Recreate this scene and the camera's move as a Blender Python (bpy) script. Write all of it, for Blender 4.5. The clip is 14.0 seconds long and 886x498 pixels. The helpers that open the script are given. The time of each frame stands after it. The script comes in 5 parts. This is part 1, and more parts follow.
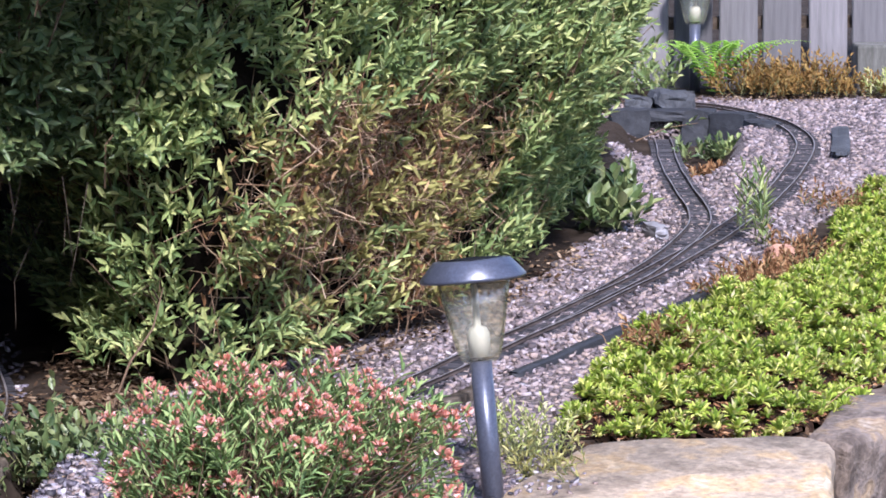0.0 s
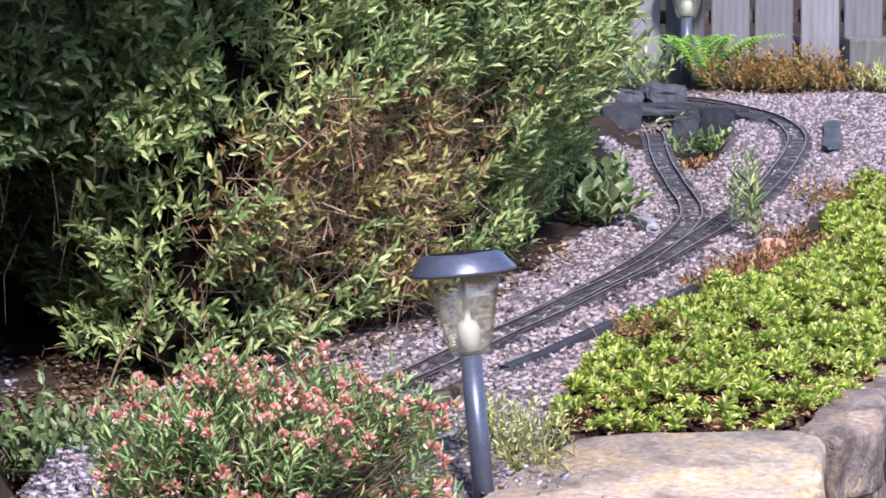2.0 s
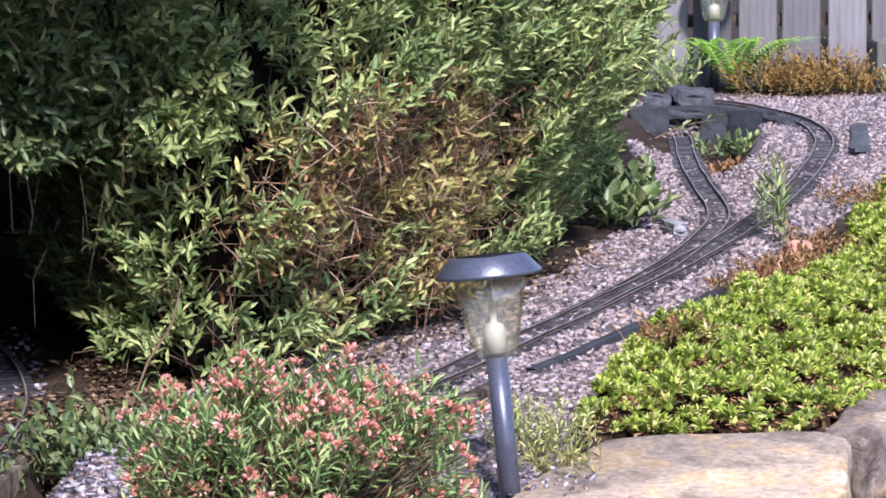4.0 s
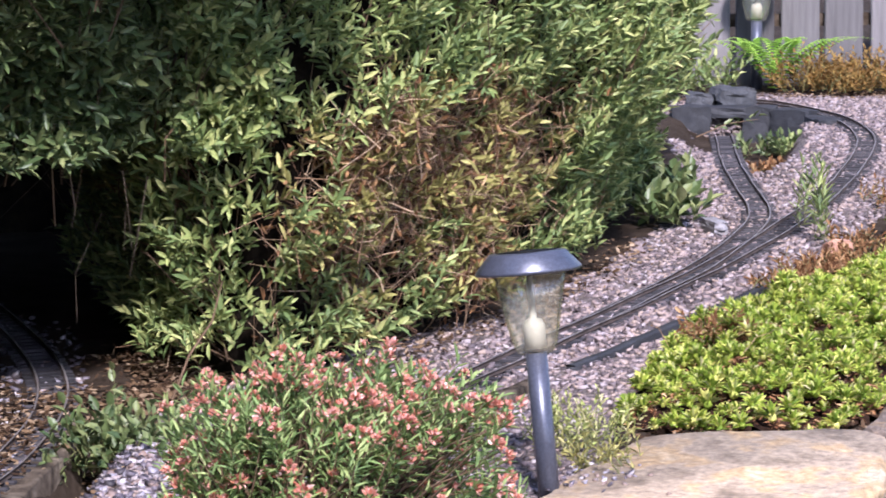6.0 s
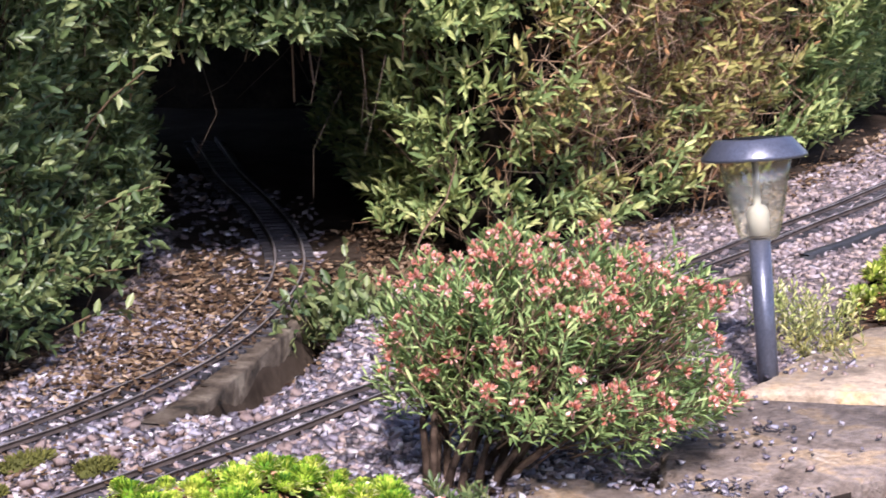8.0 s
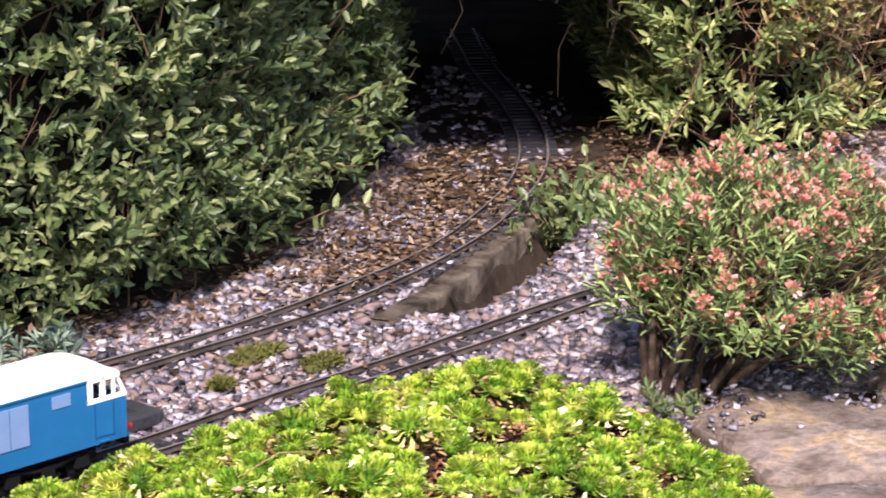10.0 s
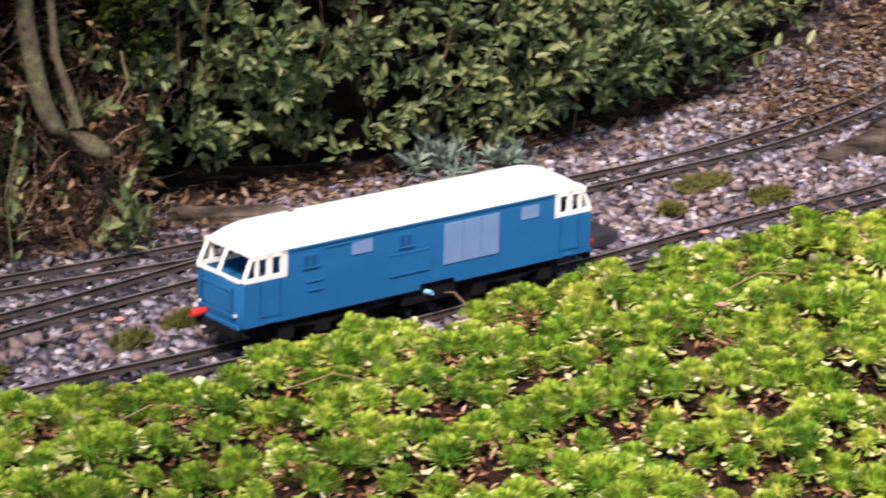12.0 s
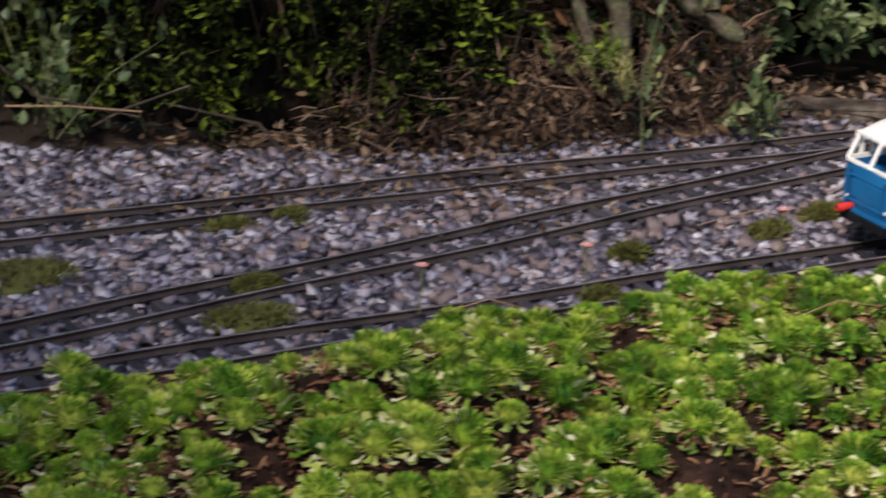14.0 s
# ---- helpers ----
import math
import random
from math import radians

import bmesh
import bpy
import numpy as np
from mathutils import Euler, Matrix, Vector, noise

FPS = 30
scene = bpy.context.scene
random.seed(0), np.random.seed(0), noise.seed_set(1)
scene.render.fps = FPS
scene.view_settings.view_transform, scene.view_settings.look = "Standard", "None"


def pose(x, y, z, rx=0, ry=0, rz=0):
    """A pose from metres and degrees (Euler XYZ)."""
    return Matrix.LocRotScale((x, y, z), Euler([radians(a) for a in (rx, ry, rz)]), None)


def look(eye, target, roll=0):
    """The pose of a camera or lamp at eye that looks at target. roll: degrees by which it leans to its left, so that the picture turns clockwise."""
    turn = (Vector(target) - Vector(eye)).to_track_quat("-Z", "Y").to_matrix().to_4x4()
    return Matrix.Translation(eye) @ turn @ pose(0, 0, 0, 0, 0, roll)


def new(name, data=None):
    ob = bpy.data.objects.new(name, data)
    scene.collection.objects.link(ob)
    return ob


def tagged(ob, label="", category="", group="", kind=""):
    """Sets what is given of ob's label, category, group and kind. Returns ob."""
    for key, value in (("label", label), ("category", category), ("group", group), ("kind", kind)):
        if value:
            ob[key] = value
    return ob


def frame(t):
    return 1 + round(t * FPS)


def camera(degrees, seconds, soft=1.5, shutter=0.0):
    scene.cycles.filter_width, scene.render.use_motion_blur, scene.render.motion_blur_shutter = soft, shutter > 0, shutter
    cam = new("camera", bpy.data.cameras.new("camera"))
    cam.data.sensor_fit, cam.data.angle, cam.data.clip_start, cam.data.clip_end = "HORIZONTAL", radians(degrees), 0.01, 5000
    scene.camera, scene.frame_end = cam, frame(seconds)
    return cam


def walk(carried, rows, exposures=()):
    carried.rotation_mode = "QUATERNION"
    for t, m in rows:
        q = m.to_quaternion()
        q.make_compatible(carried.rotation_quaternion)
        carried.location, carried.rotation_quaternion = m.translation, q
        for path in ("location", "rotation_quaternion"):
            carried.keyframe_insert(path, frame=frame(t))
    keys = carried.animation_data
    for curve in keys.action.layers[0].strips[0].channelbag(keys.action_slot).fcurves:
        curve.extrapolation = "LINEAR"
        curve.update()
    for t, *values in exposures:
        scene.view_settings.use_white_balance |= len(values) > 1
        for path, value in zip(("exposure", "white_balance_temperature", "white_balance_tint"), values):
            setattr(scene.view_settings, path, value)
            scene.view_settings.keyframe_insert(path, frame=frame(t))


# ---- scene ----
import itertools

EXPOSURES = [(0, 1.1, 5450, 23), (7.2, 1.15, 5800, 26), (9.3, 1.25, 6150, 27), (11, 1.0, 6450, 27), (12.5, .63, 6450, 26), (13.2, .45, 6400, 22), (14, .28, 6150, 20)]

# ---- the camera, standing beside the railway bed and turning to the left ----
cam = camera(18.553, 14.0, soft=1.7, shutter=0.3)


def aim(x, y, z, yaw, pitch, roll):
    """yaw to the right of +y, pitch upwards, roll to the left, in degrees."""
    return pose(x, y, z, 90 + pitch, 0, -yaw) @ pose(0, 0, 0, 0, 0, roll)


ROWS = [
    (0, 0.0000, -0.0000, 0.6681, 0.000, -9.331, -0.767),
    (0.5, 0.0001, 0.0021, 0.6692, -0.019, -9.421, -0.603),
    (1, 0.0004, 0.0071, 0.6664, 0.021, -9.469, -0.467),
    (1.5, 0.0000, 0.0086, 0.6659, 0.031, -9.497, -0.648),
    (2, 0.0032, 0.0041, 0.6664, 0.146, -9.443, -0.784),
    (2.5, 0.0051, -0.0001, 0.6667, 0.227, -9.270, -0.885),
    (3, 0.0060, -0.0030, 0.6659, 0.026, -9.280, -1.029),
    (5.5, 0.0076, -0.0148, 0.6672, -0.912, -9.386, -0.874),
    (6, 0.0094, -0.0179, 0.6638, -1.401, -9.317, -0.959),
    (6.5, 0.0178, -0.0318, 0.6530, -3.802, -9.274, -1.471),
    (7, 0.0161, -0.0311, 0.6476, -4.893, -9.932, -1.173),
    (7.2, 0.0180, -0.0298, 0.6448, -4.997, -10.295, -0.926),
    (9.3, 0.1425, -0.0404, 0.6970, -12.000, -13.558, -0.523),
    (9.5, 0.1393, -0.0401, 0.6945, -12.157, -13.813, -0.531),
    (10, 0.1255, -0.0462, 0.6945, -13.743, -14.251, -0.332),
    (10.5, 0.1167, -0.0528, 0.6952, -14.882, -14.535, -0.221),
    (11, 0.0870, -0.0714, 0.6910, -16.703, -15.390, 0.409),
    (11.5, 0.0678, -0.0829, 0.6807, -18.355, -16.429, 0.923),
    (12, 0.0307, -0.1097, 0.6720, -20.902, -17.290, 1.462),
    (12.5, -0.0014, -0.1296, 0.6749, -22.887, -17.953, 1.845),
    (13, -0.0349, -0.1374, 0.6645, -24.113, -19.144, 2.103),
    (13.5, -0.0783, -0.1398, 0.6707, -26.955, -19.527, 2.463),
    (14, -0.1272, -0.1532, 0.6593, -30.216, -20.086, 2.973),
]
walk(cam, [(r[0], aim(*r[1:])) for r in ROWS], EXPOSURES)

# ---- daylight ----
SUN_EL, SUN_AZ = 46.0, 170.0     # height, and turn to the right of +y
world = bpy.data.worlds.new("sky")
scene.world = world
world.use_nodes = True
wn = world.node_tree.nodes
sky = wn.new("ShaderNodeTexSky")
sky.sky_type, sky.sun_disc = "NISHITA", False
sky.sun_elevation, sky.sun_rotation = radians(SUN_EL), radians(SUN_AZ)
wn["Background"].inputs["Strength"].default_value = 0.145
world.node_tree.links.new(sky.outputs[0], wn["Background"].inputs["Color"])
lamp = bpy.data.lights.new("sun", "SUN")
lamp.energy, lamp.angle, lamp.color = 4.6, radians(7), (1.0, 0.93, 0.82)
sun = new("sun", lamp)
sun_way = Vector((math.sin(radians(SUN_AZ)) * math.cos(radians(SUN_EL)), math.cos(radians(SUN_AZ)) * math.cos(radians(SUN_EL)), math.sin(radians(SUN_EL))))
sun.matrix_world = look(sun_way * 10, (0, 0, 0))

# ---- materials ----
def nodes_of(name, rough=0.7, metal=0.0, spec=0.5):
    m = bpy.data.materials.new(name)
    m.use_nodes = True
    nt = m.node_tree
    b = nt.nodes["Principled BSDF"]
    b.inputs["Roughness"].default_value = rough
    b.inputs["Metallic"].default_value = metal
    b.inputs["Specular IOR Level"].default_value = spec
    return m, nt, b


def ramp(nt, stops):
    r = nt.nodes.new("ShaderNodeValToRGB")
    e = r.color_ramp.elements
    while len(e) < len(stops):
        e.new(0.5)
    for el, (p, c) in zip(e, stops):
        el.position, el.color = p, (*c, 1)
    return r


def noise_node(nt, scale, detail=4, rough=0.6, stretch=1.0):
    """Noise over the thing's own space; stretch below 1 draws it out upwards, as grain runs in a board."""
    co = nt.nodes.new("ShaderNodeTexCoord")
    n = nt.nodes.new("ShaderNodeTexNoise")
    n.inputs["Scale"].default_value, n.inputs["Detail"].default_value, n.inputs["Roughness"].default_value = scale, detail, rough
    if stretch == 1.0:
        nt.links.new(co.outputs["Object"], n.inputs["Vector"])
    else:
        mp = nt.nodes.new("ShaderNodeMapping")
        mp.inputs["Scale"].default_value = (1, 1, stretch)
        nt.links.new(co.outputs["Object"], mp.inputs["Vector"])
        nt.links.new(mp.outputs[0], n.inputs["Vector"])
    return n


def mixed(nt, a, b, fac, kind="MULTIPLY"):
    m = nt.nodes.new("ShaderNodeMix")
    m.data_type, m.blend_type = "RGBA", kind
    nt.links.new(a, m.inputs[6])
    nt.links.new(b, m.inputs[7])
    if isinstance(fac, float):
        m.inputs[0].default_value = fac
    else:
        nt.links.new(fac, m.inputs[0])
    return m.outputs[2]


def bumped(nt, b, height, dist, strength=0.6):
    k = nt.nodes.new("ShaderNodeBump")
    k.inputs["Distance"].default_value, k.inputs["Strength"].default_value = dist, strength
    nt.links.new(height, k.inputs["Height"])
    nt.links.new(k.outputs[0], b.inputs["Normal"])


def surface(name, stops, scale, rough=0.75, fine=None, bump=0.002, metal=0.0, spec=0.4, per="", grain=1.0, stretch=1.0):
    """A material of one noise ramp, a finer grain over it and relief. per: 'object' or 'island' shifts each piece."""
    m, nt, b = nodes_of(name, rough, metal, spec)
    n = noise_node(nt, scale, stretch=stretch)
    r = ramp(nt, stops)
    val = n.outputs["Fac"]
    if per:
        src = nt.nodes.new("ShaderNodeObjectInfo").outputs["Random"] if per == "object" else nt.nodes.new("ShaderNodeNewGeometry").outputs["Random Per Island"]
        mx = nt.nodes.new("ShaderNodeMix")
        mx.inputs[0].default_value = 0.7
        nt.links.new(val, mx.inputs[2])
        nt.links.new(src, mx.inputs[3])
        val = mx.outputs[0]
    nt.links.new(val, r.inputs[0])
    g = noise_node(nt, fine or scale * 12, 5, 0.7, stretch)
    lo_, hi_ = 1 - 0.38 * grain, 1 + 0.18 * grain
    gr = ramp(nt, [(0.25, (lo_, lo_, lo_)), (0.75, (hi_, hi_, hi_))])
    nt.links.new(g.outputs["Fac"], gr.inputs[0])
    nt.links.new(mixed(nt, r.outputs[0], gr.outputs[0], 1.0), b.inputs["Base Color"])
    bumped(nt, b, g.outputs["Fac"], bump)
    return m


def leafy(name, stops, rough=0.5, through_light=0.25, spec=0.35, patch=9.0, share=0.42):
    """Leaves: each one takes its own tone, with faint mottling; some light passes through."""
    m, nt, b = nodes_of(name, rough, 0, spec)
    geo = nt.nodes.new("ShaderNodeNewGeometry")
    n = noise_node(nt, patch, 3)
    nt.links.new(geo.outputs["Position"], n.inputs["Vector"])
    mx = nt.nodes.new("ShaderNodeMix")
    mx.inputs[0].default_value = share
    nt.links.new(geo.outputs["Random Per Island"], mx.inputs[2])
    nt.links.new(n.outputs["Fac"], mx.inputs[3])
    r = ramp(nt, stops)
    nt.links.new(mx.outputs[0], r.inputs[0])
    g = noise_node(nt, 260, 3)
    gr = ramp(nt, [(0.3, (0.75, 0.75, 0.75)), (0.7, (1.12, 1.12, 1.12))])
    nt.links.new(g.outputs["Fac"], gr.inputs[0])
    col = mixed(nt, r.outputs[0], gr.outputs[0], 1.0)
    nt.links.new(col, b.inputs["Base Color"])
    tr = nt.nodes.new("ShaderNodeBsdfTranslucent")
    nt.links.new(col, tr.inputs["Color"])
    add = nt.nodes.new("ShaderNodeMixShader")
    add.inputs[0].default_value = through_light
    nt.links.new(b.outputs[0], add.inputs[1])
    nt.links.new(tr.outputs[0], add.inputs[2])
    nt.links.new(add.outputs[0], nt.nodes["Material Output"].inputs["Surface"])
    return m


M = {}
M["soil"] = surface("soil", [(0.3, (0.0193, 0.0138, 0.0099)), (0.7, (0.0550, 0.0413, 0.0303))], 14, 0.95, 120, 0.006, spec=0.06)
M["ballast_bed"] = surface("ballast_bed", [(0.3, (0.050, 0.040, 0.036)), (0.5, (0.115, 0.092, 0.084)), (0.7, (0.25, 0.205, 0.185))], 190, 0.95, 480, 0.008)
M["stone_chip"] = surface("stone_chip", [(0.2, (0.070, 0.056, 0.059)), (0.40, (0.160, 0.128, 0.132)), (0.55, (0.250, 0.193, 0.186)), (0.68, (0.32, 0.245, 0.203)), (0.80, (0.325, 0.280, 0.292)), (0.93, (0.49, 0.44, 0.43))], 30, 0.8, 400, 0.0008, per="island")
M["shade_toned_chip"] = surface("shade_toned_chip", [(0.18, (0.028, 0.024, 0.028)), (0.34, (0.090, 0.078, 0.095)), (0.48, (0.170, 0.148, 0.178)), (0.58, (0.23, 0.16, 0.125)), (0.66, (0.25, 0.24, 0.29)), (0.80, (0.36, 0.32, 0.31)), (0.92, (0.66, 0.64, 0.68))], 30, 0.55, 400, 0.0008, per="island")
M["litter"] = surface("litter", [(0.25, (0.10, 0.05, 0.025)), (0.5, (0.27, 0.15, 0.07)), (0.8, (0.45, 0.31, 0.17))], 25, 0.8, 300, 0.0006, per="island")
M["sandstone"] = surface("sandstone", [(0.3, (0.12, 0.090, 0.066)), (0.4, (0.28, 0.215, 0.148)), (0.5, (0.42, 0.33, 0.235)), (0.58, (0.50, 0.345, 0.18)), (0.7, (0.60, 0.50, 0.36))], 11, 0.9, 110, 0.012, grain=1.5)
M["concrete"] = surface("concrete", [(0.34, (0.019, 0.0162, 0.0119)), (0.46, (0.0665, 0.0504, 0.0357)), (0.56, (0.1045, 0.0828, 0.0612)), (0.68, (0.19, 0.1584, 0.1156))], 34, 0.9, 190, 0.006, spec=0.15)
M["path"] = surface("path", [(0.3, (0.16, 0.155, 0.165)), (0.7, (0.26, 0.25, 0.26))], 6, 0.9, 120, 0.002)
M["grey_rock"] = surface("grey_rock", [(0.3, (0.024, 0.026, 0.030)), (0.7, (0.075, 0.078, 0.084))], 26, 0.8, 150, 0.006)
M["slate"] = surface("slate", [(0.3, (0.0126, 0.0134, 0.0155)), (0.7, (0.0357, 0.037, 0.042))], 16, 0.7, 140, 0.003)
M["fence_wood"] = surface("fence_wood", [(0.3, (0.075, 0.070, 0.070)), (0.5, (0.122, 0.115, 0.115)), (0.7, (0.180, 0.168, 0.168))], 5, 0.9, 60, 0.002, per="object", stretch=0.07)
M["post_wood"] = surface("post_wood", [(0.3, (0.060, 0.058, 0.046)), (0.5, (0.105, 0.102, 0.088)), (0.7, (0.16, 0.155, 0.14))], 22, 0.9, 90, 0.003, stretch=0.3)
M["old_wood"] = surface("old_wood", [(0.3, (0.19, 0.10, 0.035)), (0.7, (0.42, 0.25, 0.10))], 20, 0.85, 150, 0.002)
M["sleeper"] = surface("sleeper", [(0.3, (0.016, 0.015, 0.018)), (0.7, (0.05, 0.046, 0.05))], 40, 0.75, 300, 0.0006, per="object")
M["rail"] = surface("rail", [(0.3, (0.20, 0.175, 0.165)), (0.7, (0.46, 0.42, 0.41))], 30, 0.42, 300, 0.0002, metal=0.6)
M["bark"] = surface("bark", [(0.3, (0.028, 0.02, 0.014)), (0.5, (0.06, 0.045, 0.032)), (0.7, (0.13, 0.10, 0.075))], 45, 0.9, 150, 0.008, spec=0.1)
M["trunk_bark"] = surface("trunk_bark", [(0.3, (0.060, 0.046, 0.032)), (0.45, (0.125, 0.098, 0.066)), (0.55, (0.105, 0.110, 0.048)), (0.7, (0.24, 0.20, 0.15))], 90, 0.9, 300, 0.010, spec=0.1, grain=1.5)
M["stem_bark"] = surface("stem_bark", [(0.3, (0.022, 0.014, 0.010)), (0.5, (0.05, 0.034, 0.024)), (0.7, (0.10, 0.07, 0.05))], 60, 0.9, 200, 0.004, spec=0.1)
M["twig"] = surface("twig", [(0.3, (0.0600, 0.0360, 0.0200)), (0.7, (0.1760, 0.1120, 0.0640))], 30, 0.85, 150, 0.001, per="island")
M["shade_core"] = surface("shade_core", [(0.3, (0.004, 0.0035, 0.003)), (0.7, (0.016, 0.012, 0.008))], 30, 0.95, 120, 0.006, spec=0.06)
M["moss"] = surface("moss", [(0.3, (0.0525, 0.0562, 0.0090)), (0.7, (0.1275, 0.1275, 0.0225))], 60, 0.95, 400, 0.002)
M["privet"] = leafy("privet", [(0.08, (0.082, 0.135, 0.050)), (0.42, (0.185, 0.250, 0.083)), (0.68, (0.350, 0.400, 0.140)), (0.9, (0.680, 0.660, 0.280))], 0.45, 0.28, 0.3)
M["privet_dry"] = leafy("privet_dry", [(0.1, (0.13, 0.105, 0.035)), (0.4, (0.26, 0.24, 0.075)), (0.7, (0.42, 0.39, 0.13)), (0.92, (0.66, 0.58, 0.27))], 0.6, 0.28, 0.2, 30.0)
M["withered_leaf"] = leafy("withered_leaf", [(0.12, (0.07, 0.032, 0.015)), (0.45, (0.20, 0.10, 0.045)), (0.7, (0.36, 0.21, 0.10)), (0.92, (0.55, 0.40, 0.23))], 0.8, 0.2, 0.08, 40.0, 0.35)
M["laurel"] = leafy("laurel", [(0.1, (0.034, 0.062, 0.022)), (0.45, (0.092, 0.135, 0.048)), (0.75, (0.205, 0.238, 0.092)), (0.95, (0.42, 0.42, 0.20))], 0.4, 0.2)
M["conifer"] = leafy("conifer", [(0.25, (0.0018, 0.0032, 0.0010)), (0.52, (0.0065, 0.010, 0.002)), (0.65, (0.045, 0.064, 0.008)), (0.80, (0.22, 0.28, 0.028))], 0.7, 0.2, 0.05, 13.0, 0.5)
M["conifer_tip"] = leafy("conifer_tip", [(0.2, (0.06, 0.10, 0.012)), (0.6, (0.16, 0.24, 0.025)), (0.9, (0.30, 0.38, 0.05))], 0.7, 0.3, 0.08)
M["litter_leaf"] = leafy("litter_leaf", [(0.12, (0.022, 0.013, 0.009)), (0.4, (0.075, 0.045, 0.026)), (0.65, (0.17, 0.110, 0.062)), (0.9, (0.42, 0.32, 0.22))], 0.8, 0.15, 0.08, 40.0, 0.35)
M["dead_leaf"] = leafy("dead_leaf", [(0.12, (0.012, 0.007, 0.005)), (0.4, (0.045, 0.026, 0.014)), (0.65, (0.14, 0.085, 0.045)), (0.9, (0.38, 0.28, 0.18))], 0.8, 0.15, 0.08, 40.0, 0.35)
M["rosette"] = leafy("rosette", [(0.34, (0.055, 0.155, 0.018)), (0.44, (0.155, 0.310, 0.022)), (0.54, (0.320, 0.460, 0.036)), (0.65, (0.600, 0.630, 0.105))], 0.65, 0.36, 0.06, 34.0, 0.72)
M["sedum_leaf"] = leafy("sedum_leaf", [(0.12, (0.085, 0.150, 0.020)), (0.4, (0.215, 0.310, 0.036)), (0.6, (0.400, 0.480, 0.066)), (0.85, (0.780, 0.720, 0.240))], 0.6, 0.3, 0.15, 14.0)
M["mat_litter"] = leafy("mat_litter", [(0.15, (0.05, 0.022, 0.012)), (0.5, (0.20, 0.090, 0.042)), (0.7, (0.38, 0.20, 0.095)), (0.92, (0.72, 0.52, 0.30))], 0.85, 0.1, 0.1, 60.0, 0.3)
M["mat_soil"] = surface("mat_soil", [(0.3, (0.012, 0.007, 0.005)), (0.7, (0.055, 0.030, 0.019))], 60, 0.95, 260, 0.005, spec=0.06)
M["brown_stone"] = surface("brown_stone", [(0.30, (0.075, 0.055, 0.042)), (0.42, (0.17, 0.130, 0.10)), (0.50, (0.25, 0.20, 0.165)), (0.58, (0.33, 0.235, 0.14)), (0.70, (0.40, 0.345, 0.28))], 14, 0.8, 120, 0.012, spec=0.3, grain=1.7)
M["heather_leaf"] = leafy("heather_leaf", [(0.1, (0.080, 0.135, 0.048)), (0.5, (0.205, 0.300, 0.095)), (0.9, (0.46, 0.52, 0.20))], 0.55, 0.3, 0.3, 30.0)
M["petal"] = leafy("petal", [(0.12, (0.34, 0.100, 0.058)), (0.36, (0.54, 0.200, 0.130)), (0.58, (0.70, 0.33, 0.255)), (0.78, (0.84, 0.52, 0.46)), (0.92, (0.93, 0.78, 0.74))], 0.6, 0.3, 0.2, 60.0, 0.4)
M["rosette_pale"] = leafy("rosette_pale", [(0.30, (0.170, 0.270, 0.045)), (0.46, (0.430, 0.500, 0.110)), (0.58, (0.680, 0.670, 0.250)), (0.70, (0.880, 0.810, 0.480))], 0.6, 0.3, 0.12, 34.0, 0.5)
M["sedum_pale"] = leafy("sedum_pale", [(0.1, (0.2508, 0.3135, 0.0792)), (0.5, (0.418, 0.4493, 0.1452)), (0.9, (0.6688, 0.5852, 0.3696))], 0.65, 0.25, 0.2)
M["fern"] = leafy("fern", [(0.1, (0.169, 0.325, 0.039)), (0.6, (0.338, 0.546, 0.091)), (0.95, (0.52, 0.65, 0.156))], 0.6, 0.4)
M["rusty_shrub"] = leafy("rusty_shrub", [(0.1, (0.13, 0.065, 0.018)), (0.5, (0.26, 0.145, 0.036)), (0.8, (0.38, 0.25, 0.07)), (0.95, (0.46, 0.38, 0.12))], 0.7)
M["grey_leaf"] = leafy("grey_leaf", [(0.1, (0.13, 0.20, 0.15)), (0.6, (0.22, 0.30, 0.22)), (0.95, (0.34, 0.42, 0.3))], 0.6)
M["blue_paint"] = surface("blue_paint", [(0.3, (0.0060, 0.100, 0.235)), (0.7, (0.0085, 0.120, 0.270))], 30, 0.5, 200, 0.00002, grain=0.12, spec=0.3)
M["cream_paint"] = surface("cream_paint", [(0.3, (0.76, 0.73, 0.62)), (0.7, (0.84, 0.81, 0.71))], 30, 0.45, 200, 0.00002, grain=0.12)
M["panel_paint"] = surface("panel_paint", [(0.3, (0.1275, 0.2125, 0.3520)), (0.7, (0.1530, 0.2380, 0.3840))], 30, 0.5, 200, 0.00002, grain=0.12)
M["black_plastic"] = surface("black_plastic", [(0.3, (0.0048, 0.0048, 0.0054)), (0.7, (0.012, 0.012, 0.0132))], 30, 0.7, 200, 0.0002, spec=0.12)
M["red_plastic"] = surface("red_plastic", [(0.3, (0.55, 0.03, 0.02)), (0.7, (0.65, 0.05, 0.03))], 30, 0.4, 200, 0.00002, grain=0.12)
M["pale_blue"] = surface("pale_blue", [(0.3, (0.2, 0.5, 0.75)), (0.7, (0.25, 0.55, 0.8))], 30, 0.4, 200, 0.00002, grain=0.12)
M["lamp_metal"] = surface("lamp_metal", [(0.3, (0.065, 0.072, 0.098)), (0.7, (0.105, 0.112, 0.145))], 20, 0.33, 300, 0.0003, metal=0.4)
M["lamp_white"] = surface("lamp_white", [(0.3, (0.36, 0.355, 0.33)), (0.7, (0.44, 0.43, 0.40))], 20, 0.4, 200, 0.00002, grain=0.12)
def clear_plastic(name, tint, gloss, cloud):
    """Thin clear plastic: mostly see-through, with some gloss and a little cloudiness."""
    m, nt, b = nodes_of(name, 0.25)
